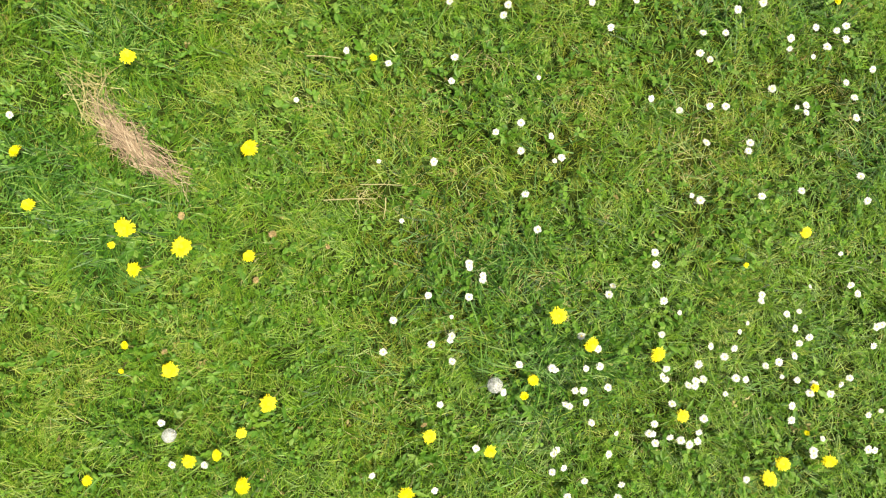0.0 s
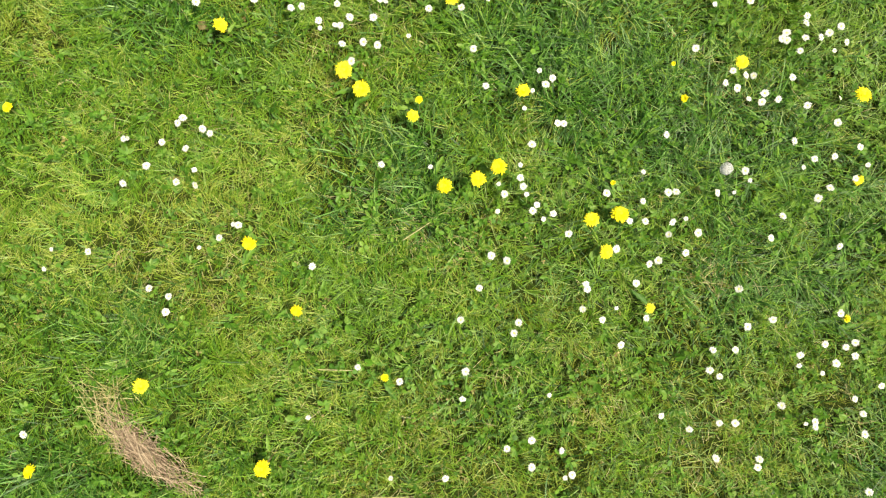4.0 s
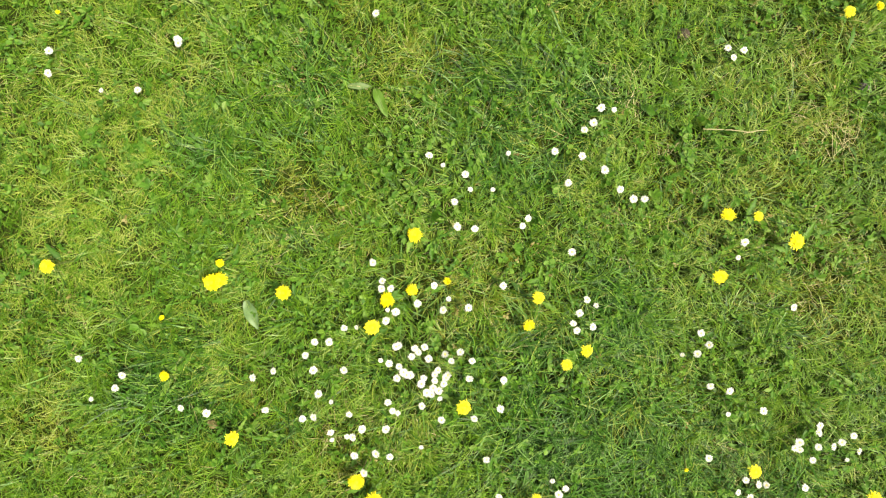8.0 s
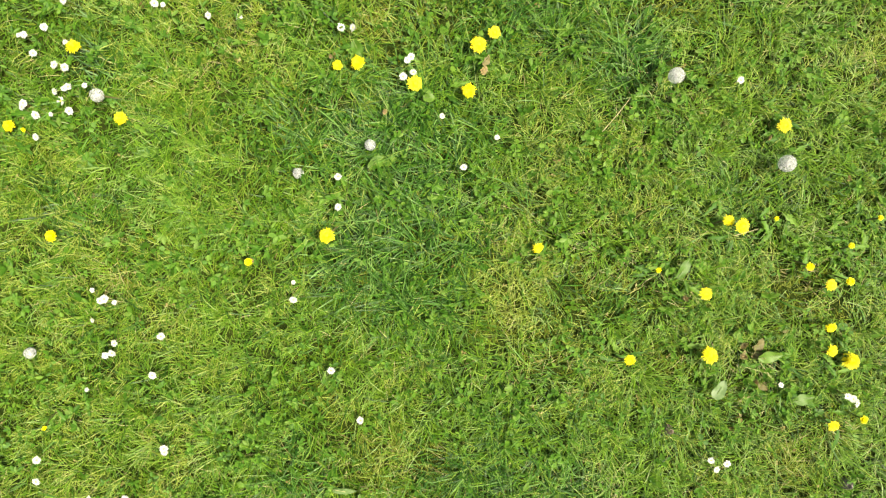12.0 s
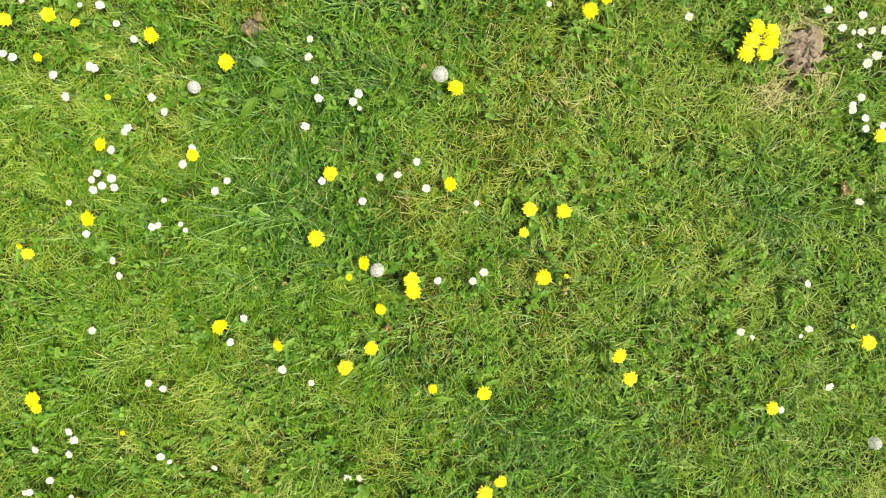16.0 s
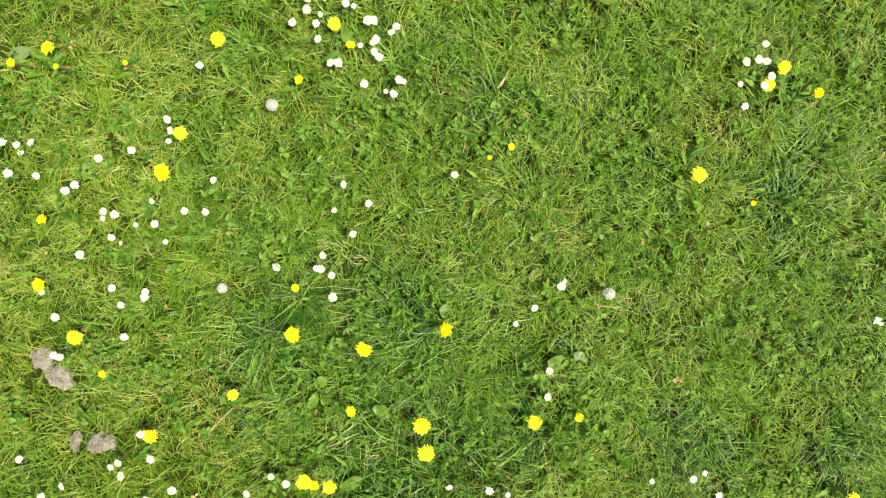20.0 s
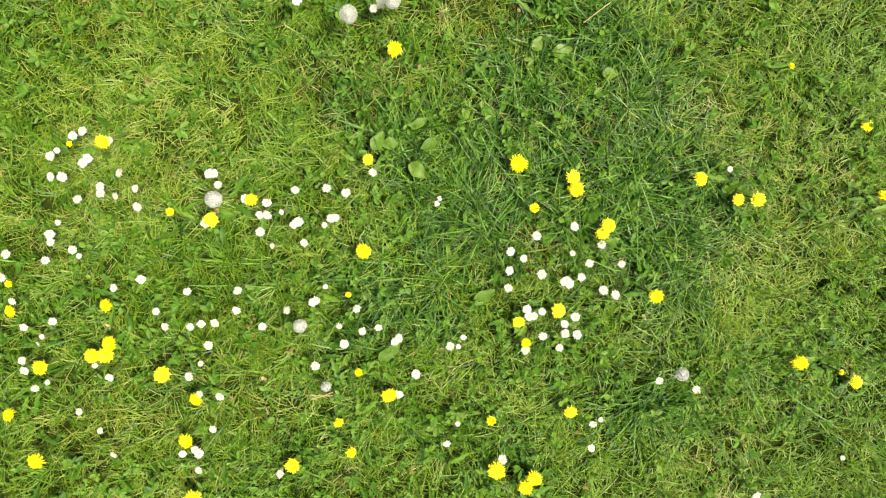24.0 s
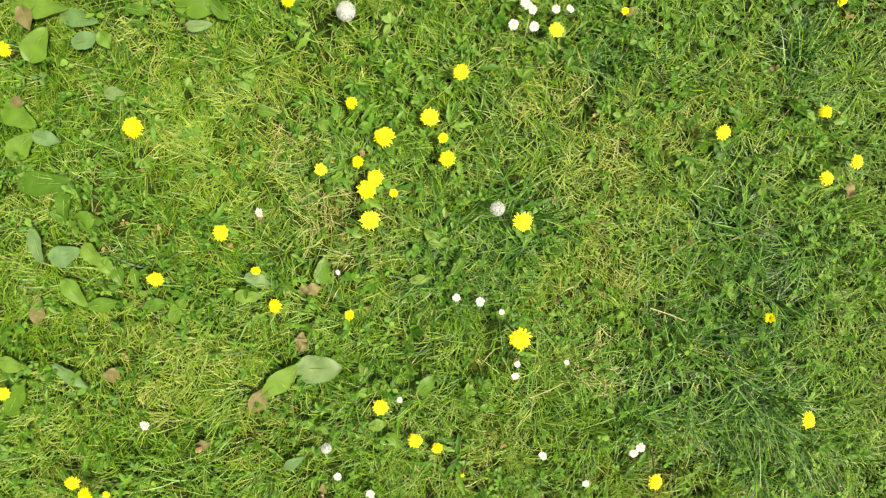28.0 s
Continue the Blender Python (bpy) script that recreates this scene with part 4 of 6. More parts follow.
# open daisies, 3.4 to 3.7 m along the strip
daisies([
    (-0.651, 3.381, 55), (-0.663, 3.413, 55), (-0.715, 3.468, 54), (-0.581, 3.48, 54), (-0.568, 3.483, 55), (0.863, 3.504, 55), (-0.153, 3.524, 55), (-0.023, 3.548, 56),
    (-0.451, 3.55, 54), (-0.697, 3.557, 54), (-0.654, 3.561, 54), (-0.679, 3.565, 54), (-0.234, 3.567, 55), (-0.426, 3.57, 54), (-0.116, 3.572, 55), (-0.08, 3.576, 55),
    (-0.699, 3.577, 54), (-0.659, 3.579, 54), (-0.688, 3.59, 54), (-0.041, 3.602, 55), (-0.514, 3.605, 54), (-0.659, 3.637, 53), (-0.494, 3.637, 54), (0.874, 3.653, 55),
    (0.909, 3.659, 55), (-0.631, 3.673, 53), (0.873, 3.674, 55), (-0.265, 3.677, 54), (-0.624, 3.681, 53), (0.847, 3.691, 55), (0.847, 3.701, 55), (-0.545, 3.71, 61),
])
# open daisies, 3.7 to 4.0 m along the strip
daisies([
    (0.864, 3.716, 55), (-0.167, 3.725, 54), (-0.237, 3.733, 54), (-0.573, 3.741, 53), (-0.156, 3.741, 54), (-0.746, 3.745, 53), (-0.243, 3.769, 54), (0.876, 3.785, 55),
    (-0.769, 3.789, 52), (0.895, 3.8, 55), (-0.687, 3.801, 52), (-0.695, 3.805, 52), (-0.254, 3.815, 54), (-0.849, 3.825, 52), (-0.868, 3.833, 52), (0.863, 3.846, 55),
    (0.884, 3.85, 55), (0.909, 3.85, 54), (-0.252, 3.853, 50), (-0.605, 3.857, 52), (0.834, 3.861, 41), (0.507, 3.878, 70), (0.865, 3.881, 55), (-0.64, 3.89, 49),
    (0.795, 3.893, 55), (0.901, 3.92, 54), (-0.67, 3.926, 52), (0.834, 3.934, 55), (-0.32, 3.941, 53), (0.028, 3.948, 54), (-0.86, 3.96, 51), (-0.655, 3.966, 51),
])
# open daisies, 4.0 to 4.4 m along the strip
daisies([
    (0.559, 3.974, 53), (-0.817, 3.992, 51), (0.094, 4, 54), (-0.599, 4.001, 47), (-0.394, 4.007, 52), (0.013, 4.013, 63), (-0.805, 4.014, 51), (0.502, 4.014, 63),
    (-0.541, 4.02, 56), (-0.314, 4.025, 52), (-0.768, 4.031, 45), (-0.343, 4.041, 52), (-0.644, 4.051, 51), (-0.663, 4.07, 51), (-0.648, 4.078, 51), (-0.583, 4.084, 51),
    (-0.847, 4.09, 50), (-0.601, 4.133, 50), (0.216, 4.186, 51), (0.224, 4.234, 36), (-0.755, 4.294, 49), (-0.766, 4.298, 49), (-0.625, 4.331, 48), (0.194, 4.365, 47),
    (-0.759, 4.374, 48), (-0.628, 4.395, 48), (-0.206, 4.399, 57), (0.249, 4.407, 46), (-0.581, 4.409, 48), (-0.579, 4.42, 48), (-0.644, 4.429, 48), (-0.208, 4.442, 46),
])
# open daisies, 4.5 to 4.8 m along the strip
daisies([
    (-0.229, 4.455, 46), (-0.237, 4.457, 46), (-0.317, 4.462, 47), (-0.224, 4.482, 46), (-0.704, 4.497, 48), (-0.163, 4.523, 46), (-0.64, 4.53, 47), (-0.557, 4.554, 42),
    (-0.632, 4.575, 47), (-0.451, 4.575, 53), (-0.494, 4.578, 47), (-0.653, 4.581, 48), (-0.132, 4.583, 30), (-0.179, 4.622, 39), (-0.726, 4.624, 48), (-0.707, 4.635, 48),
    (0.042, 4.635, 44), (-0.434, 4.637, 47), (-0.781, 4.655, 48), (-0.836, 4.661, 48), (-0.657, 4.686, 48), (-0.588, 4.699, 58), (-0.809, 4.702, 49), (-0.816, 4.716, 49),
    (-0.788, 4.72, 49), (-0.844, 4.722, 48), (-0.514, 4.736, 48), (0.623, 4.755, 39), (-0.519, 4.758, 48), (0.662, 4.794, 39), (-0.074, 4.796, 46), (0.676, 4.813, 39),
])
# open daisies, 4.8 to 5.1 m along the strip
daisies([
    (-0.131, 4.817, 46), (-0.055, 4.819, 46), (-0.062, 4.823, 46), (0.667, 4.842, 40), (0.63, 4.844, 30), (0.651, 4.846, 40), (-0.181, 4.859, 48), (-0.196, 4.859, 48),
    (-0.451, 4.861, 49), (-0.1, 4.868, 47), (0.665, 4.876, 40), (-0.109, 4.878, 47), (-0.111, 4.896, 48), (-0.105, 4.903, 48), (-0.218, 4.906, 49), (-0.074, 4.915, 48),
    (-0.065, 4.93, 35), (-0.221, 4.936, 50), (-0.267, 4.939, 50), (-0.12, 4.939, 49), (-0.109, 4.939, 49), (-0.238, 4.963, 50), (-0.162, 4.973, 50), (-0.235, 4.984, 51),
    (-0.284, 5.033, 62), (-0.302, 5.054, 54), (-0.235, 5.056, 55), (-0.297, 5.071, 54), (0.606, 5.085, 46), (-0.301, 5.086, 55), (-0.252, 5.093, 55), (-0.277, 5.107, 56),
])
# open daisies, 5.2 to 5.4 m along the strip
daisies([
    (-0.311, 5.165, 58), (0.115, 5.179, 55), (-0.464, 5.18, 59), (0.286, 5.193, 53), (-0.462, 5.212, 60), (-0.493, 5.213, 60), (0.009, 5.214, 57), (-0.623, 5.216, 61),
    (-0.468, 5.22, 60), (0.289, 5.242, 55), (-0.432, 5.259, 61), (0.493, 5.297, 40), (-0.679, 5.303, 63), (-0.078, 5.314, 61), (0.416, 5.322, 56), (-0.414, 5.323, 63),
    (-0.451, 5.329, 63), (-0.758, 5.351, 64), (-0.045, 5.352, 61), (-0.469, 5.363, 64), (-0.618, 5.367, 64), (-0.232, 5.375, 63), (-0.775, 5.385, 64), (0.163, 5.391, 60),
    (0.227, 5.393, 60), (-0.778, 5.404, 65), (0.022, 5.404, 62), (-0.176, 5.415, 63), (-0.082, 5.416, 63), (0.196, 5.416, 60), (0.26, 5.417, 60), (0.238, 5.419, 60),
])
# open daisies, 5.4 to 5.5 m along the strip
daisies([
    (-0.429, 5.421, 64), (-0.074, 5.422, 63), (-0.141, 5.438, 63), (0.237, 5.438, 60), (-0.111, 5.444, 63), (0.258, 5.451, 61), (-0.327, 5.453, 64), (0.171, 5.455, 61),
    (0.181, 5.455, 61), (-0.461, 5.457, 65), (-0.507, 5.459, 65), (-0.44, 5.462, 65), (-0.415, 5.463, 65), (0.196, 5.463, 61), (-0.769, 5.467, 65), (0.167, 5.469, 62),
    (-0.723, 5.474, 53), (-0.15, 5.48, 64), (-0.279, 5.482, 64), (-0.373, 5.485, 65), (-0.52, 5.489, 68), (0.333, 5.49, 60), (-0.231, 5.495, 64), (-0.225, 5.499, 64),
    (0.311, 5.499, 61), (0.133, 5.51, 62), (0.247, 5.514, 62), (-0.786, 5.516, 66), (0.236, 5.519, 62), (0.242, 5.521, 62), (-0.46, 5.524, 67), (-0.363, 5.524, 80),
])
# open daisies, 5.5 to 5.7 m along the strip
daisies([
    (0.27, 5.525, 61), (0.196, 5.533, 62), (-0.597, 5.535, 66), (0.136, 5.542, 63), (0.343, 5.548, 67), (-0.538, 5.551, 78), (0.285, 5.551, 62), (-0.803, 5.561, 66),
    (0.163, 5.564, 63), (0.139, 5.578, 63), (0.308, 5.585, 62), (-0.719, 5.59, 66), (-0.79, 5.604, 66), (0.188, 5.605, 63), (-0.24, 5.607, 67), (-0.667, 5.608, 66),
    (0.258, 5.62, 62), (-0.706, 5.624, 66), (-0.321, 5.63, 64), (-0.707, 5.638, 66), (-0.259, 5.641, 65), (-0.25, 5.646, 65), (-0.421, 5.649, 66), (-0.19, 5.65, 65),
    (-0.181, 5.651, 65), (-0.306, 5.66, 65), (-0.32, 5.661, 65), (-0.543, 5.683, 66), (-0.306, 5.683, 65), (-0.344, 5.691, 65), (-0.161, 5.696, 56), (-0.651, 5.7, 66),
])
# open daisies, 5.7 to 6.3 m along the strip
daisies([
    (-0.581, 5.704, 66), (-0.253, 5.704, 65), (-0.195, 5.705, 65), (-0.608, 5.71, 66), (-0.544, 5.716, 66), (-0.393, 5.718, 65), (-0.608, 5.722, 66), (-0.11, 5.731, 64),
    (-0.408, 5.739, 65), (-0.4, 5.739, 65), (-0.676, 5.742, 66), (-0.696, 5.743, 66), (-0.571, 5.745, 66), (-0.636, 5.766, 66), (-0.627, 5.774, 66), (-0.694, 5.78, 66),
    (-0.585, 5.805, 65), (-0.65, 5.815, 65), (-0.632, 5.823, 65), (-0.096, 6.024, 60), (-0.083, 6.032, 60), (-0.159, 6.063, 59), (-0.107, 6.091, 58), (-0.447, 6.1, 60),
    (-0.623, 6.105, 61), (-0.479, 6.115, 60), (-0.468, 6.174, 58), (-0.314, 6.222, 55), (-0.059, 6.242, 53), (0.326, 6.248, 51), (-0.116, 6.275, 50), (0.253, 6.297, 40),
])
# open daisies, 6.3 to 7.1 m along the strip
daisies([
    (0.415, 6.297, 45), (0.426, 6.309, 49), (-0.45, 6.384, 52), (0.206, 6.448, 49), (0.148, 6.583, 49), (0.107, 6.591, 49), (-0.224, 6.751, 51), (0.251, 7.043, 53),
    (0.217, 7.047, 53), (0.287, 7.068, 54), (0.31, 7.068, 54), (0.248, 7.069, 54), (0.241, 7.075, 54), (0.236, 7.081, 54),
])
# small daisies, -0.4 to 0.9 m along the strip
daisies([
    (0.812, -0.388, 55), (0.368, -0.374, 54), (0.939, -0.329, 56), (0.604, -0.291, 55), (0.726, -0.255, 55), (0.636, -0.157, 55), (0.653, -0.139, 55), (0.015, -0.122, 52),
    (0.507, -0.115, 54), (0.765, -0.114, 55), (0.789, -0.061, 55), (0.856, 0.01, 55), (-0.092, 0.087, 51), (0.536, 0.137, 55), (0.24, 0.214, 54), (-0.14, 0.216, 52),
    (0.765, 0.327, 56), (-0.319, 0.351, 53), (0.207, 0.395, 55), (0.802, 0.437, 57), (0.751, 0.454, 57), (0.355, 0.583, 58), (-0.884, 0.681, 63), (-0.548, 0.724, 63),
    (-0.867, 0.724, 64), (-0.474, 0.774, 65), (0.505, 0.776, 63), (0.197, 0.778, 63), (0.098, 0.796, 64), (0.161, 0.832, 65), (0.61, 0.832, 64), (0.101, 0.855, 66),
], 12)
# small daisies, 0.9 to 1.8 m along the strip
daisies([
    (0.644, 0.857, 65), (0.414, 0.878, 66), (0.76, 0.884, 66), (0.899, 0.888, 66), (-0.555, 0.892, 67), (-0.046, 0.893, 67), (0.148, 0.895, 67), (-0.697, 0.961, 67),
    (0.157, 1.016, 70), (0.641, 1.032, 69), (0.838, 1.032, 69), (0.175, 1.054, 70), (0.19, 1.097, 71), (0.824, 1.133, 70), (-0.09, 1.174, 71), (-0.28, 1.193, 70),
    (-0.248, 1.199, 70), (0.568, 1.235, 71), (-0.139, 1.248, 70), (-0.281, 1.273, 69), (-0.049, 1.277, 69), (-0.793, 1.286, 65), (-0.174, 1.361, 67), (0.47, 1.364, 70),
    (-0.225, 1.432, 64), (-0.158, 1.468, 64), (0.288, 1.472, 67), (-0.027, 1.49, 64), (0.594, 1.57, 66), (0.07, 1.722, 59), (0.022, 1.723, 59), (-0.035, 1.776, 57),
], 12)
# small daisies, 1.8 to 4.0 m along the strip
daisies([
    (0.105, 1.8, 58), (0.331, 1.889, 59), (-0.766, 1.946, 45), (0.723, 2.178, 60), (-0.761, 2.183, 43), (-0.743, 2.333, 43), (-0.695, 2.371, 43), (-0.741, 2.398, 43),
    (-0.312, 2.409, 44), (0.125, 2.71, 49), (0.01, 2.756, 48), (-0.811, 2.77, 46), (-0.782, 2.823, 47), (-0.738, 2.829, 47), (-0.775, 2.919, 50), (-0.869, 2.933, 51),
    (-0.567, 2.992, 53), (0.644, 3.229, 55), (0.745, 3.23, 55), (-0.514, 3.472, 55), (-0.523, 3.484, 55), (0.079, 3.516, 56), (-0.747, 3.532, 54), (-0.555, 3.533, 54),
    (-0.155, 3.711, 55), (0.86, 3.82, 55), (0.847, 3.847, 55), (0.231, 3.913, 55), (-0.71, 3.927, 52), (0.536, 3.936, 55), (-0.826, 3.938, 51), (-0.822, 3.975, 51),
], 12)
# small daisies, 4.0 to 5.4 m along the strip
daisies([
    (-0.771, 3.99, 51), (0.131, 3.99, 54), (0.422, 4.009, 54), (0.529, 4.022, 54), (0.156, 4.334, 48), (0.256, 4.417, 46), (-0.783, 4.424, 48), (-0.622, 4.518, 47),
    (-0.534, 4.518, 47), (-0.591, 4.553, 47), (-0.655, 4.568, 48), (-0.199, 4.571, 45), (-0.557, 4.599, 47), (-0.519, 4.716, 48), (0.614, 4.799, 40), (-0.089, 4.801, 46),
    (-0.136, 4.892, 48), (-0.212, 4.953, 50), (-0.146, 4.968, 50), (-0.202, 4.981, 51), (-0.252, 5.073, 54), (0.773, 5.155, 47), (0.304, 5.25, 55), (0.031, 5.251, 58),
    (-0.643, 5.265, 62), (-0.734, 5.361, 64), (-0.446, 5.387, 64), (-0.643, 5.39, 64), (0.037, 5.403, 62), (0.047, 5.42, 62), (-0.745, 5.435, 65), (-0.737, 5.448, 65),
], 12)
# small daisies, 5.4 to 6.6 m along the strip
daisies([
    (-0.184, 5.449, 64), (-0.147, 5.483, 64), (-0.206, 5.524, 65), (0.254, 5.571, 62), (-0.656, 5.596, 66), (-0.3, 5.603, 65), (-0.202, 5.638, 65), (-0.69, 5.659, 66),
    (-0.28, 5.665, 65), (0.547, 5.716, 61), (-0.681, 5.79, 66), (-0.083, 6.067, 59), (-0.148, 6.233, 54), (0.001, 6.412, 50), (0.21, 6.469, 49), (0.297, 6.469, 49),
    (0.185, 6.563, 49), (-0.096, 6.643, 50),
], 12)
# dandelions, -0.5 to -0.0 m along the strip
dandelions([
    (-0.084, -0.499, 34, 60), (-0.435, -0.481, 34, 60), (0.694, -0.472, 32, 60), (-0.768, -0.467, 24, 60), (0.723, -0.44, 30, 60), (0.823, -0.435, 29, 60), (-0.55, -0.427, 29, 60), (-0.49, -0.415, 24, 60),
    (0.096, -0.41, 27, 60), (-0.034, -0.376, 29, 60), (0.777, -0.374, 12, 60), (-0.438, -0.368, 22, 60), (0.51, -0.336, 27, 60), (-0.381, -0.305, 36, 60), (0.17, -0.293, 19, 60), (0.792, -0.277, 19, 60),
    (0.19, -0.258, 24, 60), (-0.596, -0.234, 34, 46), (-0.694, -0.233, 12, 60), (0.458, -0.204, 34, 60), (0.308, -0.178, 33, 87), (-0.685, -0.177, 19, 60), (0.238, -0.116, 35, 96), (-0.652, -0.014, 30, 91),
    (0.649, -0.013, 12, 60),
])
# dandelions, 0.0 to 1.0 m along the strip
dandelions([
    (-0.414, 0.012, 26, 80), (-0.546, 0.032, 40, 102), (-0.717, 0.038, 15, 60), (0.779, 0.056, 24, 60), (-0.662, 0.073, 40, 107), (-0.896, 0.126, 27, 59), (-0.924, 0.242, 30, 61), (-0.417, 0.244, 36, 64),
    (-0.662, 0.433, 31, 94), (-0.15, 0.437, 18, 60), (0.851, 0.556, 17, 60), (0.427, 0.583, 22, 60), (-0.337, 0.587, 27, 70), (0.333, 0.706, 32, 60), (-0.441, 0.733, 32, 60), (0.293, 0.774, 32, 98),
    (0.359, 0.786, 39, 77), (0.349, 0.855, 12, 60), (0.881, 0.855, 22, 60), (-0.015, 0.851, 33, 84), (0.054, 0.862, 33, 101), (0.1, 0.89, 34, 84), (-0.082, 0.999, 26, 89), (-0.961, 1.033, 22, 60),
    (0.506, 1.036, 17, 60),
])
# dandelions, 1.0 to 1.6 m along the strip
dandelions([
    (-0.07, 1.039, 17, 60), (0.892, 1.041, 34, 60), (0.155, 1.054, 29, 74), (-0.193, 1.062, 36, 72), (-0.23, 1.103, 36, 71), (0.625, 1.11, 29, 70), (0.482, 1.113, 10, 60), (-0.492, 1.2, 30, 77),
    (0.002, 1.257, 32, 68), (-0.638, 1.332, 22, 60), (0.225, 1.344, 24, 59), (0.262, 1.379, 26, 88), (-0.192, 1.431, 33, 62), (0.142, 1.433, 27, 72), (-0.64, 1.457, 12, 60), (-0.159, 1.489, 33, 60),
    (0.163, 1.491, 26, 77), (-0.106, 1.509, 27, 45), (-0.374, 1.51, 31, 87), (-0.028, 1.529, 17, 60), (0.545, 1.531, 30, 84), (-0.527, 1.533, 36, 75), (-0.515, 1.537, 32, 60), (-0.862, 1.572, 28, 92),
    (-0.514, 1.574, 18, 60),
])
# dandelions, 1.6 to 2.5 m along the strip
dandelions([
    (0.723, 1.603, 37, 55), (-0.098, 1.627, 32, 54), (0.64, 1.658, 22, 60), (0.571, 1.662, 29, 67), (0.833, 2.09, 24, 63), (0.898, 2.102, 18, 60), (-0.844, 2.106, 10, 60), (0.88, 2.224, 36, 43),
    (0.876, 2.229, 24, 60), (0.401, 2.236, 24, 60), (0.574, 2.242, 36, 52), (0.83, 2.25, 26, 60), (0.827, 2.3, 22, 60), (0.551, 2.377, 27, 85), (0.826, 2.39, 24, 61), (0.864, 2.398, 19, 60),
    (0.462, 2.426, 12, 60), (0.78, 2.43, 17, 60), (-0.401, 2.455, 17, 60), (0.866, 2.473, 14, 60), (0.212, 2.476, 24, 30), (-0.234, 2.508, 32, 67), (-0.806, 2.515, 26, 74), (0.629, 2.517, 32, 77),
    (0.609, 2.529, 24, 59),
])
# dandelions, 2.5 to 3.2 m along the strip
dandelions([
    (0.926, 2.53, 12, 60), (0.709, 2.532, 10, 60), (0.734, 2.729, 31, 38), (-0.862, 2.737, 9, 60), (-0.892, 2.745, 24, 60), (-0.657, 2.757, 26, 65), (0.067, 2.810, 30, 42), (-0.047, 2.826, 32, 42),
    (-0.209, 2.866, 21, 42), (-0.166, 2.871, 29, 42), (0.088, 2.905, 34, 42), (-0.754, 2.907, 28, 56), (0.122, 2.930, 26, 42), (-0.655, 3.059, 12, 60), (0.684, 3.082, 28, 60), (-0.83, 3.113, 23, 60),
    (0.088, 3.125, 30, 61), (-0.835, 3.133, 29, 63), (-0.017, 3.134, 21, 52), (0.385, 3.154, 30, 77), (-0.196, 3.184, 30, 60), (0.364, 3.2, 31, 74), (0.874, 3.217, 30, 72), (-0.141, 3.224, 28, 63),
    (-0.324, 3.239, 27, 86),
])
# dandelions, 3.2 to 3.8 m along the strip
dandelions([
    (0.849, 3.249, 9, 60), (-0.452, 3.273, 32, 56), (-0.122, 3.302, 23, 53), (-0.053, 3.338, 32, 60), (0.216, 3.361, 33, 46), (-0.056, 3.362, 32, 60), (0.26, 3.364, 9, 60), (-0.182, 3.369, 16, 60),
    (-0.153, 3.398, 30, 51), (-0.852, 3.429, 23, 32), (-0.845, 3.446, 16, 60), (-0.247, 3.451, 34, 66), (0.178, 3.454, 21, 37), (0.256, 3.496, 30, 60), (-0.715, 3.499, 32, 46), (0.189, 3.502, 30, 43),
    (0.027, 3.556, 30, 46), (-0.216, 3.581, 29, 60), (-0.492, 3.623, 25, 60), (0.903, 3.638, 28, 60), (-0.676, 3.647, 27, 60), (-0.657, 3.741, 11, 60), (0.041, 3.751, 32, 46), (-0.417, 3.806, 32, 65),
    (0.626, 3.806, 36, 60),
])
# dandelions, 3.8 to 4.3 m along the strip
dandelions([
    (0.664, 3.807, 33, 60), (-0.791, 3.822, 18, 60), (0.676, 3.829, 34, 60), (0.638, 3.833, 35, 60), (-0.546, 3.848, 30, 103), (0.679, 3.849, 33, 60), (0.650, 3.858, 36, 60), (-0.713, 3.886, 20, 60),
    (0.308, 3.89, 33, 82), (-0.856, 3.897, 27, 60), (-0.784, 3.914, 29, 37), (0.342, 3.916, 25, 77), (0.347, 3.943, 14, 60), (0.823, 3.964, 29, 62), (-0.634, 3.971, 23, 51), (-0.256, 4.025, 20, 60),
    (-0.216, 4.041, 26, 112), (-0.27, 4.043, 29, 87), (-0.03, 4.086, 33, 74), (-0.585, 4.128, 30, 45), (0.191, 4.13, 30, 37), (-0.038, 4.142, 33, 75), (0.277, 4.146, 18, 60), (-0.175, 4.176, 22, 76),
    (-0.406, 4.214, 22, 73),
])
# dandelions, 4.3 to 4.9 m along the strip
dandelions([
    (-0.664, 4.262, 16, 60), (-0.142, 4.303, 32, 100), (0.016, 4.329, 31, 59), (-0.285, 4.33, 31, 71), (-0.709, 4.337, 29, 71), (-0.28, 4.42, 16, 60), (-0.785, 4.44, 29, 53), (0.628, 4.562, 11, 60),
    (-0.767, 4.568, 18, 60), (0.523, 4.621, 31, 57), (-0.513, 4.651, 32, 95), (0.111, 4.664, 9, 60), (0.157, 4.688, 14, 30), (-0.492, 4.729, 26, 58), (0.755, 4.773, 20, 60), (0.674, 4.797, 27, 30),
    (-0.253, 4.825, 20, 60), (0.701, 4.829, 27, 38), (-0.721, 4.862, 13, 60), (-0.59, 4.867, 9, 60), (-0.806, 4.872, 19, 60), (-0.153, 4.886, 20, 60), (-0.742, 4.901, 28, 51), (-0.411, 4.908, 28, 56),
    (-0.185, 4.934, 26, 50),
])
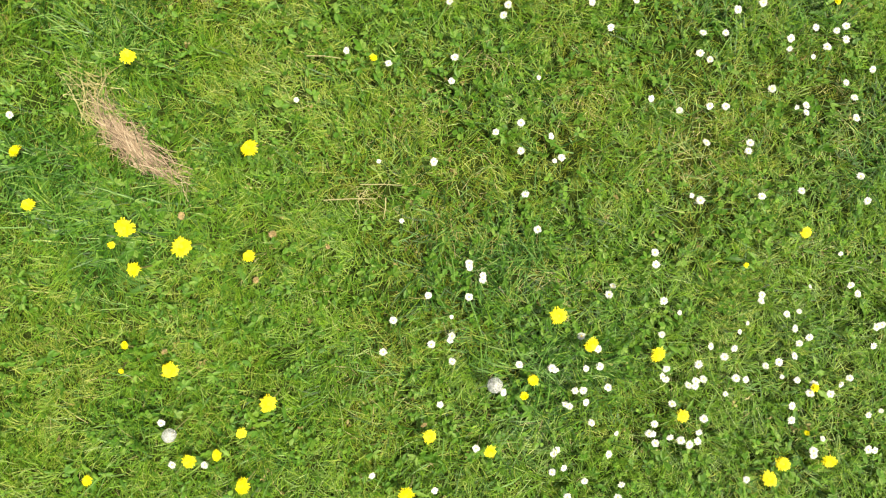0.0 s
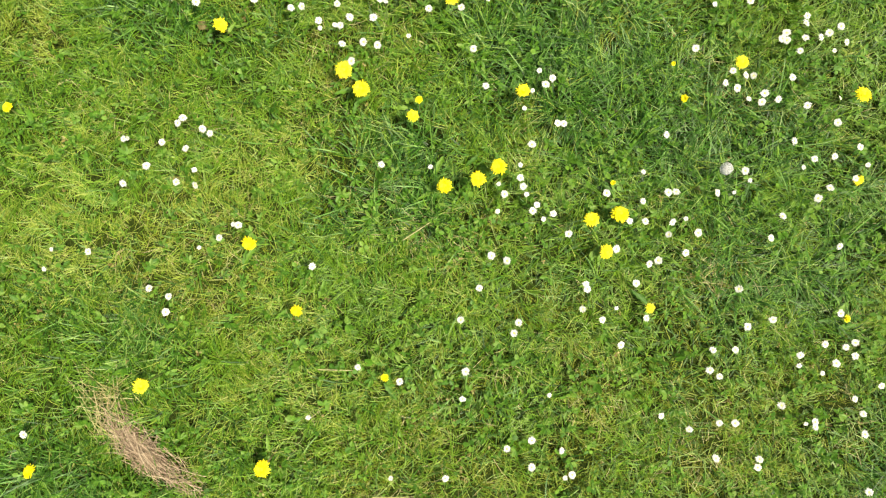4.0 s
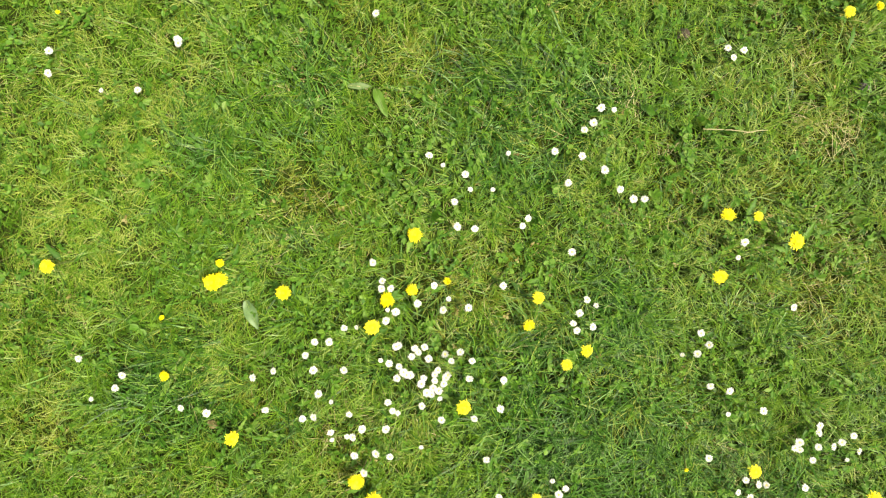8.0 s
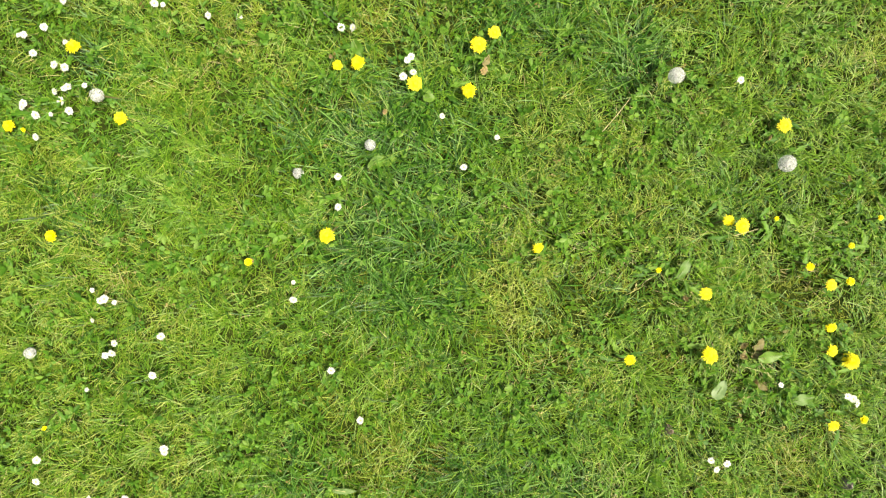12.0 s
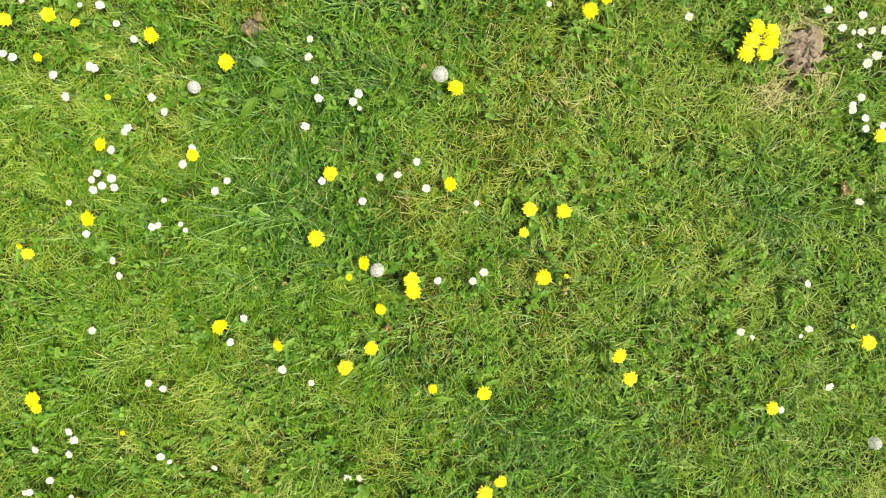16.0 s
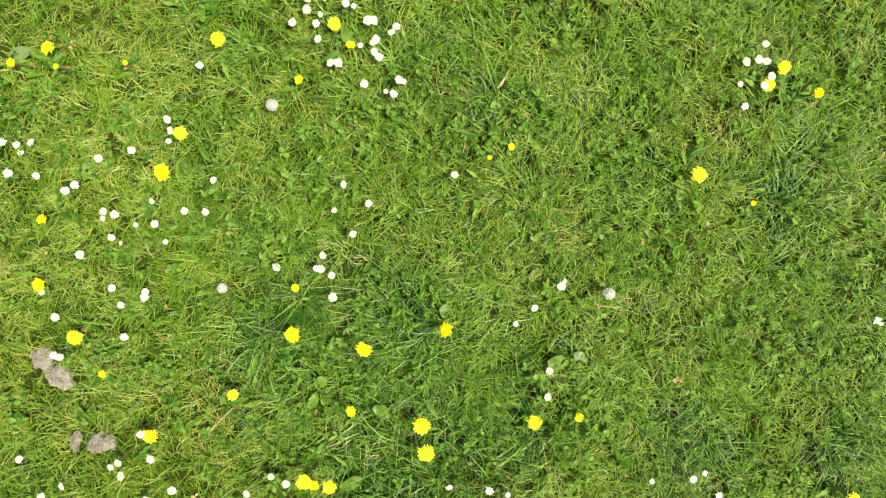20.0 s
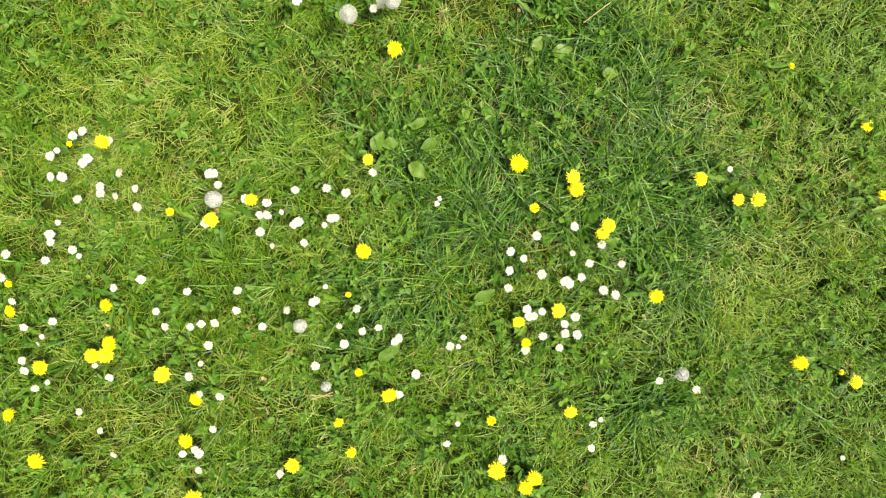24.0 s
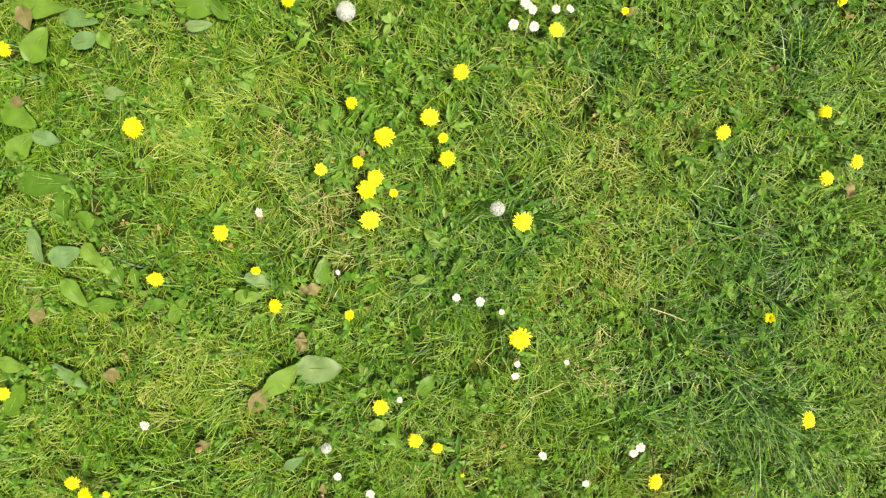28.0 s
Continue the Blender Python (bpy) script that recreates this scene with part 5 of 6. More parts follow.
# dandelions, 5.0 to 5.4 m along the strip
dandelions([
    (0.483, 5.034, 29, 33), (0.425, 5.035, 24, 63), (-0.137, 5.051, 31, 48), (-0.064, 5.065, 34, 69), (0.055, 5.079, 34, 89), (-0.812, 5.097, 26, 60), (0.157, 5.123, 28, 60), (-0.479, 5.125, 32, 60),
    (0.174, 5.141, 30, 60), (0.103, 5.159, 34, 60), (-0.287, 5.181, 28, 58), (-0.174, 5.205, 19, 60), (-0.768, 5.211, 32, 62), (-0.485, 5.238, 28, 60), (0.095, 5.258, 19, 60), (-0.194, 5.265, 19, 60),
    (0.246, 5.269, 24, 60), (-0.814, 5.3, 25, 60), (0.801, 5.301, 26, 40), (-0.096, 5.316, 30, 69), (-0.461, 5.318, 26, 60), (0.758, 5.328, 11, 60), (0.69, 5.344, 30, 43), (-0.151, 5.36, 17, 60),
    (-0.521, 5.367, 30, 60),
])
# dandelions, 5.4 to 5.7 m along the strip
dandelions([
    (-0.748, 5.389, 28, 60), (0.164, 5.405, 19, 60), (-0.625, 5.408, 30, 60), (-0.649, 5.408, 28, 60), (-0.615, 5.429, 30, 60), (0.151, 5.445, 23, 60), (0.228, 5.462, 28, 53), (0.391, 5.493, 26, 110),
    (-0.794, 5.497, 23, 60), (-0.616, 5.502, 25, 60), (-0.165, 5.507, 11, 60), (-0.792, 5.549, 13, 60), (-0.133, 5.588, 29, 64), (0.313, 5.605, 25, 53), (0.321, 5.62, 27, 60), (-0.406, 5.655, 27, 76),
    (0.831, 5.657, 19, 60), (0.186, 5.658, 19, 60), (0.591, 5.659, 27, 75), (0.563, 5.66, 23, 60), (-0.486, 5.671, 15, 60), (-0.332, 5.689, 23, 73), (0.266, 5.689, 30, 48), (0.488, 5.7, 26, 72),
    (0.258, 5.711, 27, 60),
])
# dandelions, 5.7 to 6.5 m along the strip
dandelions([
    (0.158, 5.739, 33, 66), (-0.118, 5.755, 21, 60), (0.818, 5.79, 23, 33), (-0.658, 5.801, 12, 60), (-0.595, 5.803, 26, 68), (0.657, 5.898, 12, 60), (-0.061, 5.951, 28, 66), (0.141, 6.101, 19, 38),
    (0.515, 6.121, 30, 64), (0.224, 6.122, 18, 50), (-0.694, 6.168, 28, 54), (0.15, 6.17, 25, 43), (-0.113, 6.192, 29, 31), (-0.554, 6.208, 30, 59), (-0.523, 6.265, 14, 60), (0.438, 6.265, 27, 88),
    (-0.553, 6.269, 31, 73), (0.107, 6.276, 8, 60), (-0.577, 6.291, 25, 69), (0.064, 6.318, 20, 35), (0.025, 6.335, 26, 43), (0.707, 6.36, 29, 75), (-0.036, 6.394, 28, 30), (-0.713, 6.418, 20, 60),
    (-0.69, 6.452, 22, 58),
])
# dandelions, 6.5 to 7.0 m along the strip
dandelions([
    (0.21, 6.527, 36, 94), (0.645, 6.54, 18, 65), (-0.08, 6.568, 18, 46), (-0.206, 6.59, 25, 56), (-0.393, 6.648, 26, 90), (-0.234, 6.655, 17, 60), (-0.292, 6.719, 27, 53), (0.221, 6.721, 32, 78),
    (-0.033, 6.732, 32, 85), (0.738, 6.775, 25, 60), (0.007, 6.776, 15, 60), (-0.038, 6.784, 33, 54), (0.799, 6.801, 25, 43), (-0.023, 6.803, 27, 60), (-0.115, 6.82, 21, 55), (0.099, 6.83, 27, 60),
    (-0.051, 6.83, 21, 60), (0.563, 6.857, 25, 60), (0.093, 6.864, 17, 60), (-0.005, 6.87, 34, 60), (0.734, 6.885, 21, 60), (-0.423, 6.9, 34, 60), (0.073, 6.9, 30, 60), (-0.057, 6.928, 21, 60),
    (0.127, 6.971, 26, 60),
])
# dandelions, 7.0 to 7.1 m along the strip
dandelions([
    (0.286, 7.034, 24, 60), (-0.626, 7.035, 26, 60), (0.399, 7.06, 13, 60), (0.754, 7.064, 17, 60), (-0.152, 7.095, 22, 60),
])
# seed heads, -0.4 to 6.3 m along the strip
clocks([
    (-0.584, -0.366, 29, 80), (0.106, -0.264, 33, 80), (0.586, 0.881, 27, 80), (-0.888, 2.262, 24, 30), (-0.297, 2.641, 23, 42), (0.728, 2.646, 35, 64), (-0.142, 2.697, 23, 52), (-0.689, 2.799, 27, 92),
    (0.484, 2.823, 32, 96), (0.885, 3.011, 25, 80), (-0.126, 3.383, 29, 54), (-0.486, 3.759, 25, 55), (0.01, 3.767, 31, 98), (0.338, 4.392, 24, 68), (-0.425, 4.423, 20, 51), (-0.311, 4.779, 24, 56),
    (-0.696, 5.057, 17, 80), (-0.211, 5.34, 19, 80), (0.45, 5.34, 25, 80), (-0.253, 5.455, 25, 80), (-0.397, 5.692, 31, 80), (-0.135, 6, 31, 112), (-0.059, 6.024, 29, 105), (-0.509, 6.129, 18, 80),
    (-0.127, 6.342, 18, 80),
])
# seed heads, 6.7 to 7.1 m along the strip
clocks([
    (0.18, 6.744, 25, 70), (-0.056, 7.07, 31, 80),
])
# withered heads, -0.4 to 4.2 m along the strip
withered_heads([
    (-0.047, -0.358, 17), (-0.614, -0.197, 17), (-0.414, -0.039, 19), (-0.257, 0.033, 15), (-0.378, 0.062, 22), (-0.578, 0.101, 20), (0.686, 2.178, 20), (0.697, 2.232, 15),
    (0.659, 2.233, 15), (0.659, 2.256, 20), (0.531, 2.363, 17), (0.796, 2.423, 17), (-0.403, 2.456, 17), (0.704, 2.704, 19), (-0.112, 2.771, 14), (0.099, 2.853, 22),
    (-0.224, 2.887, 12), (-0.105, 3.261, 21), (-0.172, 3.287, 14), (-0.879, 3.326, 19), (-0.323, 3.354, 16), (0.851, 3.53, 26), (-0.62, 3.685, 12), (-0.024, 3.796, 14),
    (0.351, 3.804, 14), (-0.381, 3.875, 14), (0.673, 4.049, 16), (0.058, 4.052, 14), (0.766, 4.118, 12), (-0.257, 4.162, 16),
])
# withered heads, 4.9 to 7.1 m along the strip
withered_heads([
    (-0.602, 4.865, 11), (-0.138, 4.891, 16), (-0.75, 4.925, 15), (0.174, 5.415, 13), (-0.757, 5.444, 15), (-0.169, 5.507, 13), (-0.409, 5.67, 15), (-0.019, 5.926, 10),
    (0.167, 6.02, 10), (0.137, 6.159, 14), (-0.131, 6.205, 16), (-0.151, 6.233, 18), (0.108, 6.277, 10), (-0.366, 6.329, 16), (0.211, 6.471, 12), (-0.048, 6.576, 12),
    (-0.193, 6.61, 14), (-0.281, 6.698, 16), (0.079, 6.716, 10), (-0.229, 6.744, 20), (0.801, 6.745, 18), (-0.047, 6.845, 16), (0.407, 7.067, 15),
])


for key, material in (("petals", WHITE_PETAL), ("disc", DISC), ("stem", STEM)):
    verts, quads, at = [], [], 0
    for me, m in many[key]:
        co = np.empty(len(me.vertices) * 3, dtype=np.float32)
        me.vertices.foreach_get("co", co)
        ids = np.empty(len(me.loops), dtype=np.int32)
        me.loops.foreach_get("vertex_index", ids)
        mat = np.array(m)
        verts.append(co.reshape(-1, 3) @ mat[:3, :3].T + mat[:3, 3])
        quads.append(ids.reshape(-1, 4) + at)
        at += len(me.vertices)
    many[key] = mesh_from("outer_" + key, np.concatenate(verts), [np.concatenate(quads)], [material], smooth=key != "petals")
outer = stuff("outer_daisies", many["petals"], "many small white daisies spread through the lawn", "flower")
for key in ("disc", "stem"):
    part("daisy_" + key, many[key], outer)["kind"] = "stuff"


# ---- broad-leaved weeds ----
LEAF_SKINS = {"green": LEAF, "dull": DULL_LEAF, "brown": BROWN_LEAF}
leaf_rng = random.Random(77)


def weed(label, leaves):
    """A plant of broad leaves that lie over the grass. Each leaf: the middle x, y, length, width, heading in degrees, skin."""
    cx, cy = sum(l[0] for l in leaves) / len(leaves), sum(l[1] for l in leaves) / len(leaves)
    plant = tagged(new("broad_leaved_weed"), label, "weed", "broad-leaved weeds")
    plant.matrix_basis = pose(cx, cy, float(land(cx, cy)))
    for x, y, long, wide, heading, skin in leaves:
        me = blade_leaf("leaf", long, wide, 0.16, LEAF_SKINS[skin], 0.09, leaf_rng.randrange(9999))
        a = radians(heading)
        z = leaf_rng.uniform(0.024, 0.037)
        leaf = part("leaf", me, plant, "withered brown leaf" if skin == "brown" else "", pose(x - cx - math.cos(a) * long / 2, y - cy - math.sin(a) * long / 2, z, leaf_rng.uniform(-12, 12), 0, heading))
        part("midrib", tube("midrib", [(long * s, 0, long * (0.16 * s - 0.168 * s * s) + 0.0002) for s in (0.0, 0.3, 0.6, 0.95)], [0.0011, 0.0009, 0.0007, 0.0003], MIDRIB, 4), leaf)
        part("leaf_stalk", tube("leaf_stalk", [(x - cx - math.cos(a) * long * 0.49, y - cy - math.sin(a) * long * 0.49, z + 0.001), (x - cx - math.cos(a) * long * 0.6, y - cy - math.sin(a) * long * 0.6, z * 0.5), (x - cx - math.cos(a) * long * 0.66, y - cy - math.sin(a) * long * 0.66, -0.004)], [0.0012, 0.0014, 0.0015], STEM, 5), plant)


weed("broad green and dull olive dock leaves spread flat over grass", [
    (-0.139, 6.471, 0.080, 0.051, -2, "dull"),
    (-0.205, 6.456, 0.094, 0.035, 38, "green"),
    (-0.249, 6.420, 0.056, 0.029, 53, "brown"),
])
weed("large dock with pale green and bluish-grey leaves", [
    (-0.593, 6.813, 0.103, 0.041, -2, "green"),
    (-0.629, 6.879, 0.062, 0.035, 43, "green"),
    (-0.578, 6.889, 0.047, 0.026, -17, "dull"),
    (-0.626, 6.926, 0.064, 0.040, -32, "green"),
    (-0.624, 6.952, 0.028, 0.018, -2, "brown"),
    (-0.568, 6.769, 0.061, 0.027, -97, "green"),
])
weed("dock plant with glossy green leaves, some greyish", [
    (-0.582, 7.045, 0.065, 0.043, 58, "green"),
    (-0.514, 7.088, 0.065, 0.028, -10, "dull"),
    (-0.573, 7.105, 0.097, 0.031, -2, "green"),
    (-0.503, 7.051, 0.049, 0.028, 18, "dull"),
    (-0.468, 7.048, 0.032, 0.023, -62, "green"),
    (-0.598, 7.089, 0.042, 0.026, -72, "brown"),
])
weed("dock plant with a wide pale leaf and a smaller one", [
    (-0.306, 7.099, 0.084, 0.036, -2, "green"),
    (-0.307, 7.066, 0.044, 0.019, 3, "dull"),
    (-0.410, 7.096, 0.044, 0.017, -14, "green"),
    (-0.269, 7.087, 0.042, 0.021, -42, "green"),
])
weed("young dock with small green leaves", [
    (-0.526, 6.748, 0.052, 0.032, -2, "green"),
    (-0.617, 6.713, 0.068, 0.027, 98, "dull"),
    (-0.566, 6.689, 0.057, 0.036, 18, "dull"),
    (-0.517, 6.688, 0.048, 0.031, -52, "green"),
    (-0.503, 6.667, 0.037, 0.025, -62, "green"),
    (-0.482, 6.649, 0.037, 0.023, -72, "green"),
])
weed("weed with broad green leaves in thin grass", [
    (-0.448, 6.643, 0.040, 0.018, -82, "green"),
    (-0.558, 6.622, 0.062, 0.027, -52, "green"),
    (-0.511, 6.600, 0.059, 0.025, 8, "green"),
    (-0.417, 6.597, 0.046, 0.022, 8, "green"),
    (-0.382, 6.586, 0.053, 0.027, 58, "green"),
    (-0.629, 6.593, 0.048, 0.024, 78, "brown"),
])
weed("small weed with two oval leaves", [
    (-0.257, 6.606, 0.046, 0.024, -2, "green"),
    (-0.238, 6.633, 0.048, 0.022, -22, "dull"),
])
weed("weed with pale lance-shaped leaves", [
    (-0.680, 6.439, 0.074, 0.035, 58, "green"),
    (-0.582, 6.472, 0.074, 0.026, -37, "dull"),
    (-0.684, 6.496, 0.058, 0.027, -17, "green"),
])
weed("low weed with small rounded leaves", [
    (-0.124, 6.646, 0.048, 0.027, 78, "green"),
    (-0.459, 6.960, 0.036, 0.021, -2, "dull"),
    (-0.205, 6.921, 0.034, 0.016, -12, "green"),
])
weed("plantain with upright oval leaves", [
    (0.129, 6.762, 0.037, 0.018, 18, "green"),
    (0.073, 6.693, 0.044, 0.022, -42, "green"),
    (0.113, 6.647, 0.040, 0.014, 58, "green"),
    (0.046, 6.625, 0.040, 0.016, 8, "green"),
])
weed("single broad lance-shaped plantain leaf in grass", [
    (-0.457, 1.457, 0.069, 0.027, -67, "dull"),
])
weed("plantain with two narrow leaves crossing", [
    (-0.167, 1.913, 0.068, 0.020, -67, "green"),
    (-0.213, 1.951, 0.052, 0.013, -2, "dull"),
])
weed("broad-leaved weed beside dandelions", [
    (0.602, 2.164, 0.046, 0.027, 58, "dull"),
    (0.784, 2.141, 0.049, 0.022, 13, "green"),
    (0.711, 2.235, 0.054, 0.025, 8, "green"),
    (0.523, 2.429, 0.054, 0.020, 58, "green"),
])
weed("weed with oval green leaves in lush grass", [
    (-0.131, 2.664, 0.046, 0.024, 38, "green"),
    (-0.168, 2.904, 0.040, 0.022, -62, "green"),
    (-0.016, 2.798, 0.029, 0.018, -2, "green"),
    (-0.107, 2.666, 0.040, 0.022, 18, "green"),
])
weed("clump of broad weed leaves among dandelions", [
    (-0.241, 4.223, 0.033, 0.023, 28, "green"),
    (-0.118, 4.156, 0.043, 0.025, -32, "green"),
    (-0.185, 4.012, 0.051, 0.025, 28, "green"),
    (-0.150, 3.968, 0.049, 0.025, -32, "green"),
    (-0.259, 4.184, 0.038, 0.019, 68, "green"),
])
weed("weed with a few oval leaves in dark grass", [
    (-0.383, 3.726, 0.057, 0.021, 53, "green"),
    (-0.295, 3.621, 0.039, 0.021, 78, "green"),
    (-0.320, 3.750, 0.039, 0.021, 18, "green"),
    (-0.364, 3.815, 0.044, 0.019, -22, "dull"),
])
weed("weed with pale oval leaf beside clover", [
    (0.018, 4.363, 0.035, 0.027, 78, "green"),
    (0.244, 4.251, 0.046, 0.029, 8, "green"),
    (0.288, 4.259, 0.033, 0.019, -32, "dull"),
])
weed("broad leaves beside daisies", [
    (-0.811, 4.900, 0.056, 0.026, 13, "dull"),
    (-0.164, 4.914, 0.044, 0.020, -62, "green"),
    (-0.767, 4.893, 0.042, 0.018, -22, "green"),
])
weed("weed with dark oval leaves", [
    (-0.027, 5.733, 0.042, 0.025, -42, "green"),
    (-0.095, 5.388, 0.051, 0.026, 38, "green"),
    (0.091, 5.492, 0.046, 0.022, 28, "green"),
    (-0.100, 5.792, 0.040, 0.023, 58, "green"),
])
weed("weed with oval leaves between dandelions", [
    (-0.041, 6.363, 0.034, 0.020, 8, "green"),
    (-0.012, 6.334, 0.038, 0.019, -52, "green"),
    (-0.263, 6.091, 0.051, 0.017, 8, "green"),
    (-0.195, 6.298, 0.043, 0.017, 28, "dull"),
    (0.049, 6.435, 0.045, 0.024, 48, "green"),
])
weed("weed with rounded leaves in long grass", [
    (0.203, 5.960, 0.030, 0.021, 58, "green"),
    (0.248, 5.945, 0.037, 0.023, 8, "green"),
    (0.336, 5.900, 0.030, 0.021, -2, "green"),
    (-0.003, 5.783, 0.040, 0.019, 38, "green"),
])
weed("broad leaf plant in lush grass", [
    (-0.279, 6.094, 0.050, 0.019, -22, "dull"),
    (0.046, 6.158, 0.064, 0.017, 8, "dull"),
    (-0.076, 5.787, 0.035, 0.021, 8, "green"),
    (-0.022, 5.822, 0.037, 0.017, 28, "green"),
])


# toothed rosette leaves round the dandelions, low in the sward
rosette = [blade_leaf("rosette_leaf", 0.05, 0.015, 0.25, LEAF, 0.05, i, 1, 7) for i in range(2)]
pieces_v, pieces_q, at = [], [], 0
for ob in [o for o in scene.objects if o.name.split(".")[0] == "dandelion"]:
    for i in range(leaf_rng.randrange(3, 7)):
        me = rosette[leaf_rng.randrange(2)]
        co = np.empty(len(me.vertices) * 3, dtype=np.float32)
        me.vertices.foreach_get("co", co)
        ids = np.empty(len(me.loops), dtype=np.int32)
        me.loops.foreach_get("vertex_index", ids)
        x, y, _ = ob.matrix_basis.translation
        s = leaf_rng.uniform(0.5, 1.0)
        mat = np.array(pose(x + leaf_rng.gauss(0, 0.02), y + leaf_rng.gauss(0, 0.02), float(land(x, y)) + leaf_rng.uniform(0.008, 0.024), leaf_rng.uniform(-20, 20), leaf_rng.uniform(-10, 10), leaf_rng.uniform(0, 360)) @ Matrix.Scale(s, 4))
        pieces_v.append(co.reshape(-1, 3) @ mat[:3, :3].T + mat[:3, 3])
        pieces_q.append(ids.reshape(-1, 4) + at)
        at += len(me.vertices)
stuff("rosette_foliage", mesh_from("rosette_foliage", np.concatenate(pieces_v), [np.concatenate(pieces_q)], [CLOVER], smooth=True), "toothed green dandelion rosette leaves low in the sward", "foliage")


# ---- dead grass ----
def strands(n, middle, spread, heading, wander, long, wide, lift, material, name, seed, curl=0.2):
    """Lying stalks of dead grass as one mesh."""
    r = np.random.default_rng(seed)
    a = radians(heading)
    u, v = r.normal(0, spread[0], n), r.normal(0, spread[1], n)
    turn = a + r.normal(0, wander, n) + math.pi * (r.random(n) < 0.5)
    l = r.uniform(*long, n)
    x = middle[0] + u * math.cos(a) - v * math.sin(a) - 0.5 * l * np.cos(turn)
    y = middle[1] + u * math.sin(a) + v * math.cos(a) - 0.5 * l * np.sin(turn)
    high = lift * np.exp(-(u / (2 * spread[0])) ** 2 - (v / (1.6 * spread[1])) ** 2)
    verts, faces = blades(x, y, land(x, y) + 0.012 + high * r.random(n), l, r.uniform(*wide, n), turn, r.uniform(1.3, 1.56, n), r.normal(0.05, curl, n), (0.0, 0.4, 0.75))
    return mesh_from(name, verts, faces, [material])


tuft = tagged(new("dead_grass_tuft"), "pinkish-tan tuft of dead hay lying in green grass", "dead grass")
part("hay_mass", strands(430, (-0.700, 0.266), (0.036, 0.014), -42, 0.34, (0.03, 0.085), (0.0010, 0.0018), 0.024, HAY, "hay_mass", 5), tuft)["kind"] = "stuff"
part("hay_head", strands(80, (-0.752, 0.332), (0.028, 0.018), -58, 0.55, (0.03, 0.09), (0.0009, 0.0017), 0.030, HAY, "hay_head", 7), tuft)["kind"] = "stuff"
part("hay_tail", strands(80, (-0.622, 0.210), (0.036, 0.014), -36, 0.5, (0.03, 0.08), (0.0009, 0.0015), 0.024, HAY, "hay_tail", 6), tuft)["kind"] = "stuff"
part("stray_hay", strands(70, (-0.780, 0.372), (0.034, 0.026), -60, 0.7, (0.05, 0.12), (0.0010, 0.0018), 0.034, STRAW_M, "stray_hay", 8), tuft)["kind"] = "stuff"
for i, (x, y, h, n, label) in enumerate([
    (0.845, 1.83, 60, 60, "pale curled wisp of dry grass"), (0.78, 1.86, -50, 22, "few pale dry stalks crossed in grass"), (-0.16, 0.14, 5, 40, "thin scatter of dry brown stalks"),
    (0.70, 3.735, 20, 150, "pale dry grass fanned out beside a soil mound"), (0.710, 3.845, 60, 110, "pale dry stalks at the rim of the soil mound"), (0.80, 3.87, -40, 90, "dry stalks fraying out of the soil mound"), (0.79, 3.755, 80, 100, "dry grass fringe below the soil mound"), (0.365, 6.43, -35, 40, "curled wisp of pale dry grass"), (0.345, 6.47, 30, 26, "small nest of dry stalks"),
    (0.03, 6.02, 30, 22, "dry brownish grass stubble"), (-0.12, 6.76, 10, 36, "dry grey-brown grass stubble"), (0.60, 5.70, -60, 26, "dry curl of grass at the lush patch"),
] + [(*place, "thin scatter of dry tan stalks in the turf") for place in [
    (-0.117, 6.738, 79, 24), (-0.056, 6.671, 11, 32), (0.01, 7.045, 55, 20), (-0.183, 6.872, 39, 32), (0.275, 3.727, -17, 30), (0.102, 3.882, -67, 22),
    (0.696, 2.214, -52, 25), (-0.698, 2.406, 40, 33), (-0.403, 2.927, -17, 26), (0.472, 1.786, 59, 21), (0.374, 1.948, 66, 23), (0.569, 0.651, -77, 31),
    (-0.071, 0.773, -25, 26), (0.035, 0.738, -9, 22), (0.095, 0.444, 19, 22), (0.017, 0.039, -62, 22), (0.56, 5.097, 78, 29), (-0.184, 5.129, 33, 22),
    (-0.342, 5.269, -47, 20), (0.029, 6.098, -79, 23), (0.541, 5.834, -25, 22), (-0.446, 6.41, -38, 24), (0.273, 4.516, 0, 23), (-0.459, 4.157, 58, 30),
    (0.351, 4.364, -28, 22),
]]):
    wisp = tagged(new("dry_grass_wisp"), label, "dead grass", "dry grass wisps")
    part("stalk_clump", strands(n * 2 // 3, (x, y), (0.028, 0.02), h, 0.7, (0.025, 0.075), (0.0006, 0.0012), 0.012, STRAW_M, "stalk_clump", 60 + i, 0.6), wisp)["kind"] = "stuff"


